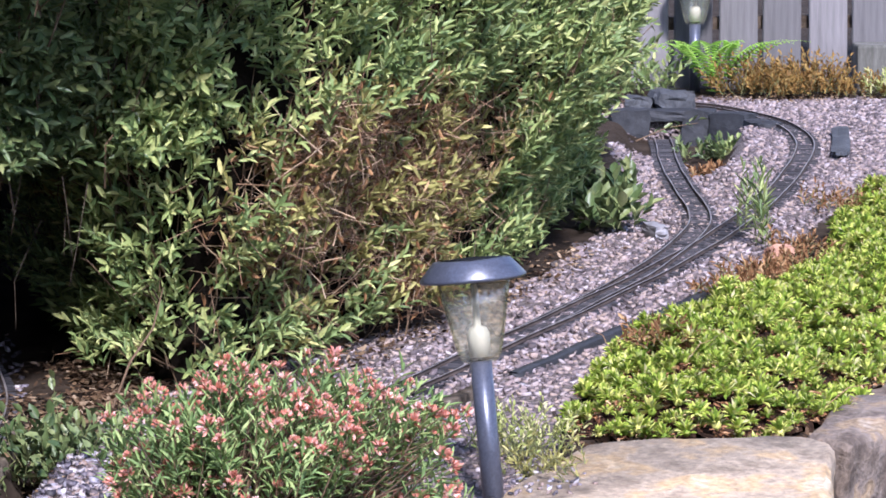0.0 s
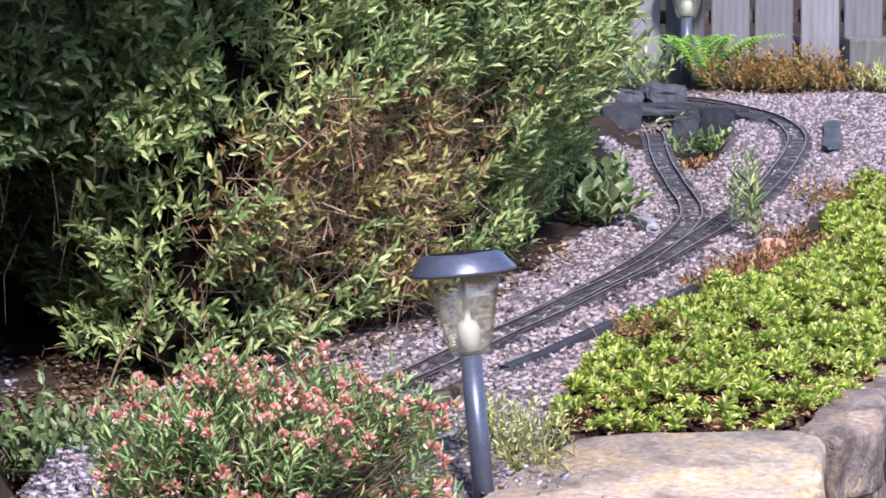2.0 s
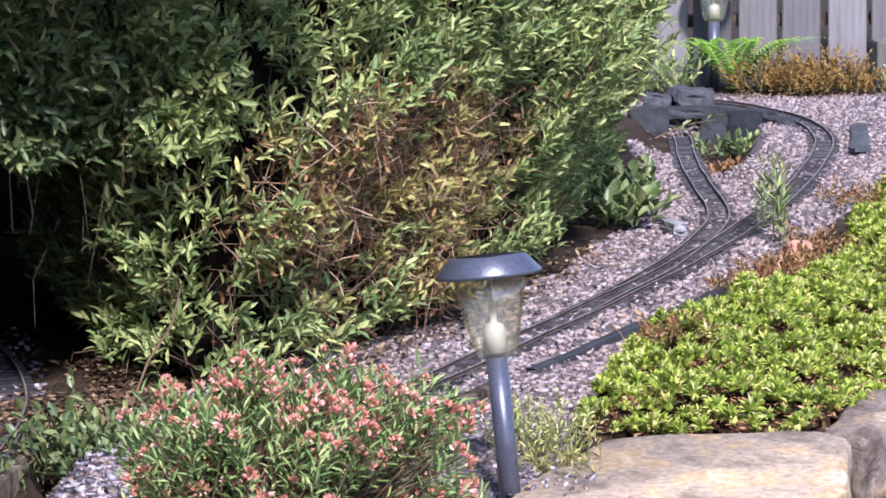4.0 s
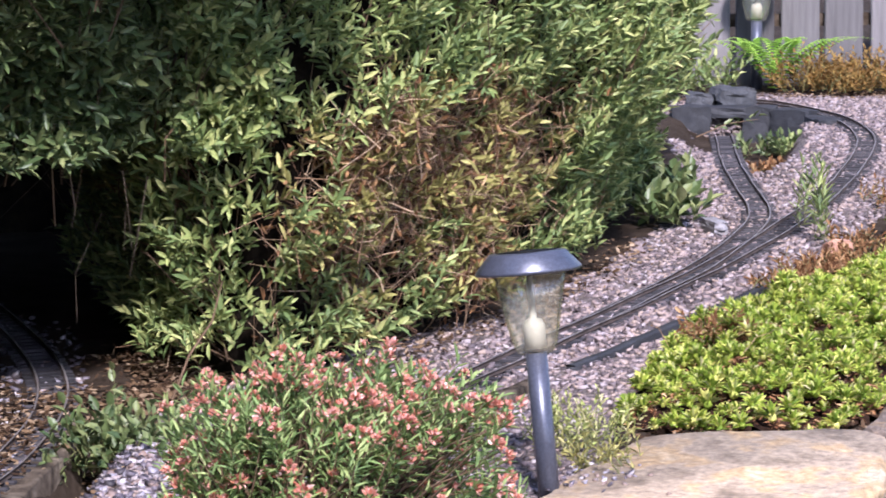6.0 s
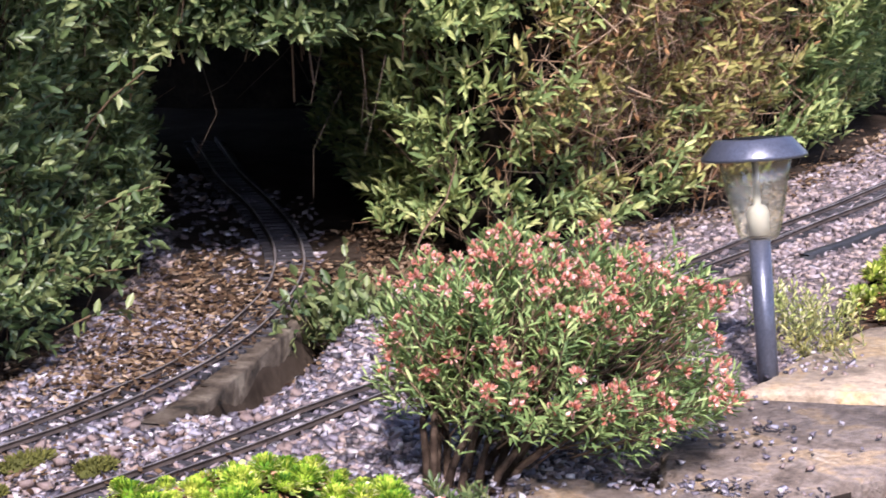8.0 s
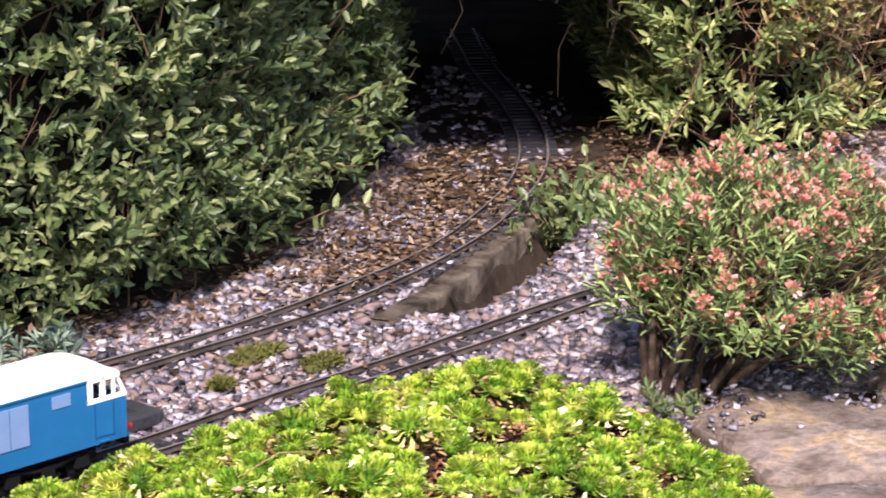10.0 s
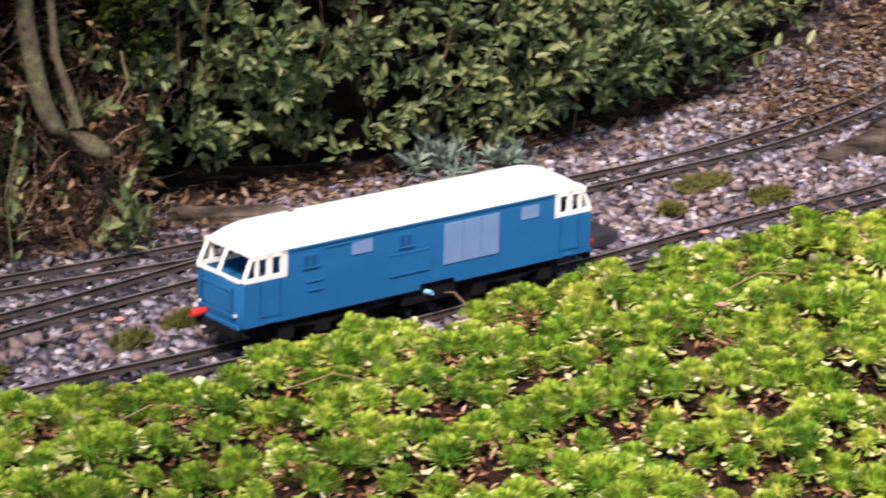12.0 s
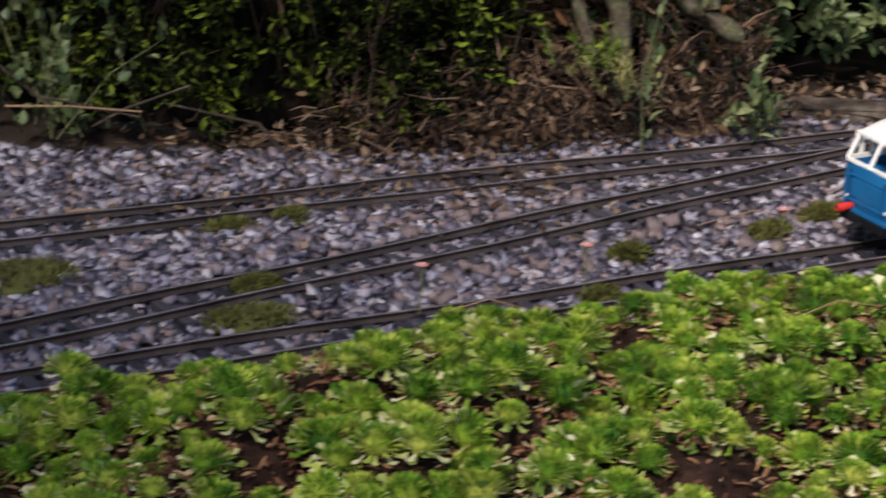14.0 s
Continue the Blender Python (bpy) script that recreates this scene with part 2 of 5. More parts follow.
    b.inputs["Base Color"].default_value = (*tint, 1)
    see, shine = nt.nodes.new("ShaderNodeBsdfTransparent"), nt.nodes.new("ShaderNodeBsdfGlossy")
    see.inputs["Color"].default_value = (*tint, 1)
    shine.inputs["Roughness"].default_value = 0.12
    one, two = nt.nodes.new("ShaderNodeMixShader"), nt.nodes.new("ShaderNodeMixShader")
    one.inputs[0].default_value, two.inputs[0].default_value = gloss, cloud
    nt.links.new(see.outputs[0], one.inputs[1])
    nt.links.new(shine.outputs[0], one.inputs[2])
    nt.links.new(one.outputs[0], two.inputs[1])
    nt.links.new(b.outputs[0], two.inputs[2])
    nt.links.new(two.outputs[0], nt.nodes["Material Output"].inputs["Surface"])
    return m


M["lamp_glass"] = clear_plastic("lamp_glass", (0.95, 0.94, 0.86), 0.10, 0.035)
M["red_stone"] = surface("red_stone", [(0.3, (0.28, 0.14, 0.09)), (0.7, (0.5, 0.29, 0.2))], 40, 0.85, 200, 0.002)
M["dry_twig"] = surface("dry_twig", [(0.3, (0.115, 0.058, 0.030)), (0.55, (0.25, 0.145, 0.08)), (0.75, (0.42, 0.30, 0.19))], 30, 0.85, 150, 0.001, per="island")
M["old_twig"] = surface("old_twig", [(0.3, (0.016, 0.009, 0.006)), (0.55, (0.055, 0.030, 0.016)), (0.78, (0.24, 0.155, 0.09))], 30, 0.85, 150, 0.001, per="island")
M["rail_side"] = surface("rail_side", [(0.3, (0.0252, 0.0198, 0.018)), (0.7, (0.081, 0.0612, 0.0504))], 30, 0.8, 300, 0.0003, spec=0.15)

# ---- builders ----
rng = np.random.default_rng(7)


def mesh_np(name, verts, faces, mats=(), smooth=False, idx=None):
    """A mesh from an (n,3) array and an (m,k) array of equal-sided faces."""
    me = bpy.data.meshes.new(name)
    v, f = np.asarray(verts, float), np.asarray(faces, np.int32)
    k = f.shape[1]
    me.vertices.add(len(v))
    me.vertices.foreach_set("co", v.ravel())
    me.loops.add(f.size)
    me.loops.foreach_set("vertex_index", f.ravel())
    me.polygons.add(len(f))
    me.polygons.foreach_set("loop_start", np.arange(0, f.size, k, dtype=np.int32))
    for m in mats:
        me.materials.append(m)
    if idx is not None:
        me.polygons.foreach_set("material_index", np.asarray(idx, np.int32))
    me.update(calc_edges=True)
    me.validate()
    if smooth:
        me.shade_smooth()
    return me


def bm_mesh(name, bm, material, smooth=False):
    me = bpy.data.meshes.new(name)
    bmesh.ops.recalc_face_normals(bm, faces=bm.faces)
    bm.to_mesh(me)
    bm.free()
    me.materials.append(material)
    if smooth:
        me.shade_smooth()
    return me


def thing(name, label, category, at=(0, 0, 0), group="", kind="", turn=0.0):
    ob = new(name)
    ob.empty_display_size = 0.02
    ob.matrix_world = pose(*at, 0, 0, turn)
    return tagged(ob, label, category, group, kind)


def part(name, me, parent, label="", kind="", m=None):
    ob = new(name, me)
    ob.parent = parent
    if m is not None:
        ob.matrix_local = m
    return tagged(ob, label, kind=kind)


def box(name, size, at, material, parent, label="", bevel=0.0, turn=0.0, m=None):
    bm = bmesh.new()
    bmesh.ops.create_cube(bm, size=1)
    bmesh.ops.scale(bm, vec=size, verts=bm.verts)
    if bevel:
        bmesh.ops.bevel(bm, geom=bm.edges[:], offset=bevel, segments=2, affect="EDGES", profile=0.6)
    return part(name, bm_mesh(name, bm, material), parent, label, m=m if m is not None else pose(*at, 0, 0, turn))


def tube(name, points, radii, material, parent=None, sides=7, label="", smooth=True):
    """A bent tapering tube through points."""
    pts = [Vector(p) for p in points]
    vs, fs = [], []
    for i, p in enumerate(pts):
        d = (pts[min(i + 1, len(pts) - 1)] - pts[max(i - 1, 0)]).normalized()
        a = d.orthogonal().normalized()
        b = d.cross(a)
        for s in range(sides):
            w = 2 * math.pi * s / sides
            vs.append(p + (a * math.cos(w) + b * math.sin(w)) * radii[i])
        if i:
            for s in range(sides):
                fs.append((len(vs) - 2 * sides + s, len(vs) - 2 * sides + (s + 1) % sides, len(vs) - sides + (s + 1) % sides, len(vs) - sides + s))
    return part(name, mesh_np(name, vs, fs, [material], smooth), parent, label)


def unit(a):
    return a / np.maximum(np.linalg.norm(a, axis=-1, keepdims=True), 1e-9)


def leaf_arrays(base, way, face, length, width, fold=0.25, droop=0.12):
    """Rounded leaves folded along the midrib: six corners and two four-sided halves each."""
    n = len(base)
    way = unit(way)
    side = unit(np.cross(way, face))
    up = np.cross(side, way)
    l, w = np.broadcast_to(length, n)[:, None], np.broadcast_to(width, n)[:, None]
    tip = base + way * l - up * l * droop
    rise = up * w * fold
    l1, r1 = base + way * l * 0.30 + side * w * 0.44 + rise, base + way * l * 0.30 - side * w * 0.44 + rise
    l2, r2 = base + way * l * 0.68 + side * w * 0.42 + rise * 0.8 - up * l * droop * 0.4, base + way * l * 0.68 - side * w * 0.42 + rise * 0.8 - up * l * droop * 0.4
    v = np.stack([base, l1, l2, tip, r2, r1], 1).reshape(-1, 3)
    q = np.array([[0, 3, 2, 1], [0, 5, 4, 3]])
    f = (np.arange(n)[:, None, None] * 6 + q[None]).reshape(-1, 4)
    return v, f


def sprigs(root, way, stem, per, length, width, spread=0.9):
    """Leaves set in turns round short stems: returns bases, ways, faces, lengths, widths."""
    n = len(root)
    way = unit(way)
    a = unit(np.cross(way, unit(rng.normal(size=(n, 3)))))
    b = np.cross(way, a)
    k = np.arange(per)
    fr = (k + 0.6) / per
    ang = k * 2.4 + rng.uniform(0, 6.28, (n, 1))
    out = a[:, None] * np.cos(ang)[..., None] + b[:, None] * np.sin(ang)[..., None]
    st = np.broadcast_to(stem, n)[:, None]
    base = root[:, None] + way[:, None] * (fr * st)[..., None] + out * 0.001
    lean = (spread * (1.15 - fr * 0.75))[None, :, None]
    lw = way[:, None] + out * lean + rng.normal(size=(n, per, 3)) * 0.18
    face = way[:, None] - out * 0.35 + np.array([0, 0, 0.35]) + rng.normal(size=(n, per, 3)) * 0.2
    sz = rng.uniform(0.65, 1.15, (n, per)) * (1.0 - 0.3 * np.abs(fr - 0.55))
    return base.reshape(-1, 3), lw.reshape(-1, 3), face.reshape(-1, 3), (sz * length).ravel(), (sz * width).ravel()


def leaf_part(name, arrays, material, parent, label=""):
    v, f = leaf_arrays(*arrays)
    return part(name, mesh_np(name, v, f, [material]), parent, label, "stuff")


def twig_part(name, a, b, radius, material, parent, label="", sag=0.0):
    """Many thin three-sided twigs from a to b, bent once."""
    n = len(a)
    d = unit(b - a)
    s = unit(np.cross(d, unit(rng.normal(size=(n, 3)))))
    t = np.cross(d, s)
    mid = (a + b) / 2 + rng.normal(size=(n, 3)) * np.linalg.norm(b - a, axis=1)[:, None] * 0.08 + np.array([0, 0, -sag])
    r = np.broadcast_to(radius, n)[:, None]
    ring = []
    for p, q in ((a, 1.0), (mid, 0.8), (b, 0.35)):
        for w in (0, 2.09, 4.19):
            ring.append(p + (s * math.cos(w) + t * math.sin(w)) * r * q)
    v = np.stack(ring, 1).reshape(-1, 3)
    q = []
    for j in (0, 3):
        for i in range(3):
            q.append([j + i, j + (i + 1) % 3, j + 3 + (i + 1) % 3, j + 3 + i])
    f = (np.arange(n)[:, None, None] * 9 + np.array(q)[None]).reshape(-1, 4)
    return part(name, mesh_np(name, v, f, [material], True), parent, label, "stuff")


def along(poly, n):
    """n points spaced evenly on a smooth line through poly."""
    p = np.array(poly, float)
    t = np.r_[0, np.cumsum(np.linalg.norm(np.diff(p, axis=0), axis=1))]
    s = np.linspace(0, t[-1], max(n * 4, 200))
    q = np.stack([np.interp(s, t, p[:, k]) for k in range(p.shape[1])], 1)
    w = max(3, int(len(s) * 0.06)) | 1
    pad = np.r_[np.repeat(q[:1], w // 2, 0) + (np.arange(-(w // 2), 0)[:, None] * (q[1] - q[0])), q, np.repeat(q[-1:], w // 2, 0) + (np.arange(1, w // 2 + 1)[:, None] * (q[-1] - q[-2]))]
    q = np.stack([np.convolve(pad[:, k], np.ones(w) / w, "valid") for k in range(p.shape[1])], 1)
    t = np.r_[0, np.cumsum(np.linalg.norm(np.diff(q, axis=0), axis=1))]
    s = np.linspace(0, t[-1], n)
    return np.stack([np.interp(s, t, q[:, k]) for k in range(p.shape[1])], 1), t[-1]


def inside(x, y, poly):
    p = np.array(poly)
    c = np.zeros(np.shape(x), bool)
    j = len(p) - 1
    for i in range(len(p)):
        hit = ((p[i, 1] > y) != (p[j, 1] > y)) & (x < (p[j, 0] - p[i, 0]) * (y - p[i, 1]) / (p[j, 1] - p[i, 1] + 1e-12) + p[i, 0])
        c ^= hit
        j = i
    return c


def wobble(p, scale, seed=0.0):
    """Smooth noise in -1..1 at the rows of p."""
    p = np.asarray(p, float) * scale + seed
    return (np.sin(p[:, 0] * 1.7 + 1.3 * np.sin(p[:, 1] * 1.1)) + np.sin(p[:, 1] * 2.1 + 1.7 * np.sin(p[:, 2] * 1.3 + seed)) + np.sin(p[:, 2] * 1.9 + 1.1 * np.sin(p[:, 0] * 1.6))) / 3


# ---- plan of the lines, in metres ----
MAIN = [(-1.40, 0.56), (-1.12, 1.04), (-0.986, 1.266), (-0.846, 1.505), (-0.701, 1.755), (-0.531, 2.078), (-0.378, 2.385), (-0.187, 2.785), (0.003, 3.20), (0.204, 3.625), (0.35, 3.96), (0.442, 4.205), (0.567, 4.60), (0.629, 4.85), (0.702, 5.18), (0.732, 5.40), (0.722, 5.64), (0.685, 5.81), (0.635, 5.94), (0.575, 6.04), (0.48, 6.12), (0.34, 6.165), (0.05, 6.18)]
TUNNEL = [(-1.46, 0.55), (-1.30, 0.82), (-1.175, 1.09), (-1.062, 1.365), (-0.89, 1.80), (-0.80, 1.99), (-0.72, 2.12), (-0.63, 2.29), (-0.56, 2.46), (-0.522, 2.62), (-0.505, 2.80), (-0.508, 2.98), (-0.54, 3.16), (-0.61, 3.38), (-0.71, 3.62), (-0.82, 3.95)]
BRANCH = [(0.003, 3.20, 0), (0.16, 3.54, 0), (0.30, 3.88, 0), (0.372, 4.12, 0), (0.412, 4.28, 0), (0.426, 4.44, -0.002), (0.432, 4.779, -0.015), (0.440, 5.132, -0.027), (0.452, 5.411, -0.036), (0.466, 5.612, -0.042), (0.474, 5.80, -0.046)]   # falls towards a low underpass
SIDING = [(-1.50, 0.98), (-1.30, 1.24), (-1.23, 1.347), (-1.145, 1.49), (-1.03, 1.66), (-0.91, 1.84), (-0.80, 1.99)]
KERB = [(-0.524, 2.36), (-0.503, 2.455), (-0.492, 2.58), (-0.484, 2.68), (-0.476, 2.78), (-0.484, 2.90), (-0.505, 3.05)]
EDGE = [(-0.10, 2.79), (-0.024, 2.945), (0.04, 3.07), (0.082, 3.155), (0.188, 3.352), (0.30, 3.555), (0.36, 3.68)]

# ---- the ground ----
BED = -0.009


def near_line(x, y, poly):
    pts, _ = along([v[:2] for v in poly], 160)
    d = np.full(np.shape(x), 9.0)
    for a in pts:
        d = np.minimum(d, np.hypot(x - a[0], y - a[1]))
    return d


def ease(v):
    v = np.clip(v, 0, 1)
    return v * v * (3 - 2 * v)


def sunk(x, y):
    """Depth below the bed: the cutting of the branch, the walled hollow beside it, and the gully under the kerb."""
    mid = np.interp(y, [4.4, 4.78, 5.13, 5.41, 5.8], [0.425, 0.432, 0.440, 0.452, 0.474])
    cutting = np.interp(y, [4.40, 4.78, 5.13, 5.61, 5.79, 5.83], [0, 0.015, 0.027, 0.043, 0.047, 0]) * ease((0.105 - np.abs(x - mid)) / 0.05)
    right = np.interp(y, [4.95, 5.3, 5.7], [0.525, 0.60, 0.655])
    hollow = 0.060 * ease((x - 0.44) / 0.03) * ease((right - x) / 0.06) * ease((y - 4.98) / 0.16) * (y < 5.80)
    lip = np.interp(y, [2.38, 2.46, 2.58, 2.68, 2.78, 2.9, 3.1], [-0.50, -0.487, -0.476, -0.468, -0.460, -0.468, -0.49])
    gully = 0.052 * ease((x - lip + 0.006) / 0.012) * ease((lip + 0.070 - x) / 0.045) * ease((y - 2.37) / 0.17) * ease((3.1 - y) / 0.15)
    return np.maximum.reduce([cutting, hollow, gully])


xs = np.r_[-60, -20, -8, -4, -2.4, np.arange(-1.9, -0.6, 0.04), np.arange(-0.6, -0.2, 0.0125), np.arange(-0.2, 0.32, 0.04), np.arange(0.32, 0.74, 0.02), np.arange(0.74, 1.6, 0.04), 2.2, 4, 8, 20, 60]
ys = np.r_[-40, -12, -4, -1, np.arange(0.1, 2.2, 0.04), np.arange(2.2, 3.2, 0.02), np.arange(3.2, 4.4, 0.04), np.arange(4.4, 6.0, 0.02), np.arange(6.0, 7.0, 0.04), 8, 12, 20, 60, 200]
gx, gy = np.meshgrid(xs, ys)
def bumps(x, y):
    x, y = np.asarray(x, float), np.asarray(y, float)
    return 0.004 * wobble(np.stack([x.ravel(), y.ravel(), 0 * x.ravel()], 1), 9).reshape(x.shape)


gz = BED + bumps(gx, gy)
bed_side = gx - np.interp(gy, [-1, 0.9, 1.24, 1.9, 2.25, 2.5, 2.75, 2.95, 3.1, 3.4, 4.7, 9], [-0.55, -0.35, -0.05, 0.02, 0.14, 0.27, 0.36, 0.45, 0.53, 0.68, 1.2, 1.6])
gz = np.where(bed_side > 0.02, np.maximum(-0.45, gz - bed_side * 12), gz)
gz = np.where(np.minimum.reduce([near_line(gx, gy, q) for q in (MAIN, TUNNEL, BRANCH, SIDING)]) < 0.045, np.minimum(gz, BED - 0.003), gz)
gz = gz - sunk(gx, gy)
nv = np.arange(gx.size).reshape(gx.shape)
quads = np.stack([nv[:-1, :-1], nv[:-1, 1:], nv[1:, 1:], nv[1:, :-1]], -1).reshape(-1, 4)
BALLAST = [(-1.75, 0.75), (-1.40, 0.45), (-0.93, 1.20), (-0.66, 1.66), (-0.43, 2.05), (-0.12, 2.12), (0.0, 2.36), (0.11, 2.76), (0.15, 3.05), (0.24, 3.35), (0.40, 3.72), (0.62, 4.36), (0.80, 4.75), (1.10, 4.80), (1.15, 5.85), (0.98, 6.14), (0.66, 6.20), (0.2, 6.25), (0.2, 5.93), (0.40, 5.84), (0.40, 5.5), (0.33, 5.4), (0.34, 4.7), (0.26, 4.3), (0.14, 3.85), (0.0, 3.56), (-0.25, 3.2), (-0.38, 3.0), (-0.445, 2.80), (-0.442, 2.60), (-0.455, 2.40), (-0.535, 2.38), (-0.503, 2.54), (-0.488, 2.7), (-0.475, 2.95), (-0.50, 3.2), (-0.57, 3.5), (-0.8, 3.7), (-0.73, 3.2), (-0.68, 2.9), (-0.69, 2.48), (-0.80, 2.24), (-0.87, 2.11), (-1.0, 1.92), (-1.12, 1.73), (-1.225, 1.56), (-1.40, 1.42), (-1.6, 1.36)]
quad_mid = np.stack([gx.ravel(), gy.ravel()], 1)[quads].mean(1)
grit = inside(quad_mid[:, 0], quad_mid[:, 1], BALLAST) & (sunk(quad_mid[:, 0], quad_mid[:, 1]) < 0.03) & ((quad_mid[:, 1] < 2.5) | (near_line(quad_mid[:, 0], quad_mid[:, 1], TUNNEL) > 0.13))
ground = new("ground", mesh_np("ground", np.stack([gx.ravel(), gy.ravel(), gz.ravel()], 1), quads, [M["soil"], M["ballast_bed"]], True, grit.astype(int)))
tagged(ground, "dark garden soil under gravel ballast and planting", "ground", kind="structure")

# ---- rails and sleepers ----
def track(label, poly, sleepers=True, pitch=0.0235):
    t = thing("railway_track", label, "railway track", group="garden railway tracks")
    n = int(along(poly, 50)[1] / 0.02)
    p, length = along(poly, n)
    lift = p[:, 2] if p.shape[1] == 3 else np.zeros(n)
    p = p[:, :2]
    d = np.gradient(p, axis=0)
    d /= np.linalg.norm(d, axis=1)[:, None]
    nrm = np.stack([-d[:, 1], d[:, 0]], 1)
    prof = [(-0.0024, -0.0052), (-0.0024, -0.0045), (-0.0006, -0.004), (-0.0006, -0.0014), (-0.0012, -0.0011), (-0.0012, 0.0), (0.0012, 0.0), (0.0012, -0.0011), (0.0006, -0.0014), (0.0006, -0.004), (0.0024, -0.0045), (0.0024, -0.0052)]
    for side in (-0.0172, 0.0172):
        vs = np.concatenate([np.c_[p + nrm * (side + a), b + lift] for a, b in prof]).reshape(len(prof), n, 3)
        vs[:, :, 2] += 0.0008 * np.sin(np.arange(n) * 0.37 + side * 50)
        k = np.arange(len(prof) * n).reshape(len(prof), n)
        q = np.stack([k[:-1, :-1], k[:-1, 1:], k[1:, 1:], k[1:, :-1]], -1).reshape(-1, 4)
        part("rail", mesh_np("rail", vs.reshape(-1, 3), q, [M["rail"], M["rail_side"]], idx=np.repeat((np.arange(len(prof) - 1) != 5).astype(int), n - 1)), t)
    if sleepers:
        bm = bmesh.new()
        bmesh.ops.create_cube(bm, size=1)
        bmesh.ops.scale(bm, vec=(0.0085, 0.060, 0.006), verts=bm.verts)
        bmesh.ops.bevel(bm, geom=[e for e in bm.edges if abs(e.verts[0].co.z - e.verts[1].co.z) < 1e-6 and e.verts[0].co.z > 0], offset=0.001, segments=1, affect="EDGES")
        me = bm_mesh("sleeper", bm, M["sleeper"])
        m = int(length / pitch)
        q, _ = along([(*v, 0)[:3] for v in poly], m)
        dd = np.gradient(q, axis=0)
        for i in range(m):
            a = math.degrees(math.atan2(dd[i, 1], dd[i, 0])) + random.uniform(-1.5, 1.5)
            part("sleeper", me, t, m=pose(q[i, 0], q[i, 1], -0.0085 + q[i, 2] + random.uniform(-0.0008, 0.0004), random.uniform(-1, 1), 0, a))
    return t


track("black-sleepered garden railway main line on gravel ballast", MAIN)
track("garden railway line curving into the dark hedge tunnel", TUNNEL)
track("garden railway branch on black sleepers beside the bush", BRANCH)
track("rusty garden railway siding between the other lines", SIDING)

# ---- gravel ballast ----
def rock_shapes(k, seed):
    """Angular chips: blocks of eight corners, each drawn in or out."""
    r = np.random.default_rng(seed)
    base = np.array(list(itertools.product((-0.68, 0.68), repeat=3)))
    fc = np.array([[0, 1, 3, 2], [4, 6, 7, 5], [0, 4, 5, 1], [2, 3, 7, 6], [0, 2, 6, 4], [1, 5, 7, 3]])
    out = []
    for _ in range(k):
        b = base * r.uniform(0.55, 1.3, (8, 1)) * r.uniform([0.85, 0.65, 0.5], [1.4, 1.05, 0.85]) + r.normal(size=(8, 3)) * 0.12
        out.append(b)
    return np.array(out), fc


def scatter_rocks(name, xy, z, size, material, parent, label="", seed=3):
    shapes, fc = rock_shapes(24, seed)
    r = np.random.default_rng(seed)
    n = len(xy)
    s = shapes[r.integers(0, 24, n)]
    a = r.uniform(0, 6.28, n)
    c, d = np.cos(a)[:, None], np.sin(a)[:, None]
    v = np.stack([s[..., 0] * c - s[..., 1] * d, s[..., 0] * d + s[..., 1] * c, s[..., 2]], -1)
    tilt = r.uniform(-0.5, 0.5, (n, 1))
    v[..., 2] += v[..., 0] * tilt
    v = v * np.broadcast_to(size, n)[:, None, None] + np.c_[xy, np.broadcast_to(z, n)][:, None]
    f = (np.arange(n)[:, None, None] * v.shape[1] + fc[None]).reshape(-1, 4)
    return part(name, mesh_np(name, v.reshape(-1, 3), f, [material]), parent, label, "stuff")


def plan_points(n, x0, x1, y0, y1, keep, seed):
    r = np.random.default_rng(seed)
    p = np.stack([r.uniform(x0, x1, n), r.uniform(y0, y1, n)], 1)
    return p[keep(p[:, 0], p[:, 1])]


ballast = thing("gravel_ballast", "grey and pinkish stone chippings packed between the tracks", "gravel", kind="stuff")


def on_ballast(x, y):
    floor_ = inside(x, y, [(0.485, 5.06), (0.54, 5.05), (0.60, 5.3), (0.64, 5.79), (0.40, 5.79), (0.41, 5.5), (0.50, 5.5)])
    gully = (sunk(x, y) > 0.02) & (y < 3.2)
    return inside(x, y, BALLAST) & ~floor_ & ~gully & (near_line(x, y, KERB) > 0.020)


p = plan_points(250000, -1.5, 1.2, 0.5, 6.25, on_ballast, 5)
p = p[(p[:, 1] > 0.9)]
buried = (near_line(p[:, 0], p[:, 1], TUNNEL) < 0.14) & (p[:, 1] > 2.5) & (np.random.default_rng(6).uniform(size=len(p)) < np.clip((p[:, 1] - 2.4) * 1.6, 0, 0.8))
p = p[~buried]
r_ = np.random.default_rng(9)
lines = np.minimum.reduce([near_line(p[:, 0], p[:, 1], q) for q in (MAIN, TUNNEL, BRANCH, SIDING)])
zc = BED - 0.003 + 0.0012 * (near_line(p[:, 0], p[:, 1], MAIN[7:11]) < 0.030) - 0.0016 * (lines < 0.033) + r_.uniform(0, 0.0045, len(p))
zc += bumps(p[:, 0], p[:, 1]) * (lines > 0.030) - sunk(p[:, 0], p[:, 1])
sc = r_.uniform(0.0036, 0.0068, len(p))
in_shade = p[:, 1] + 0.5 * p[:, 0] < 1.62 + 0.12 * wobble(np.c_[p, p[:, 0]], 12, 3)
in_shade |= (near_line(p[:, 0], p[:, 1], TUNNEL) < 0.12) & (p[:, 1] > 2.3)
scatter_rocks("chipping_layer", p[~in_shade], zc[~in_shade], sc[~in_shade], M["stone_chip"], ballast)
scatter_rocks("chipping_layer", p[in_shade], zc[in_shade], sc[in_shade], M["shade_toned_chip"], ballast, "chippings coloured darker for shade", 4)
p = plan_points(45000, -1.5, -0.1, 0.9, 2.8, on_ballast, 15)
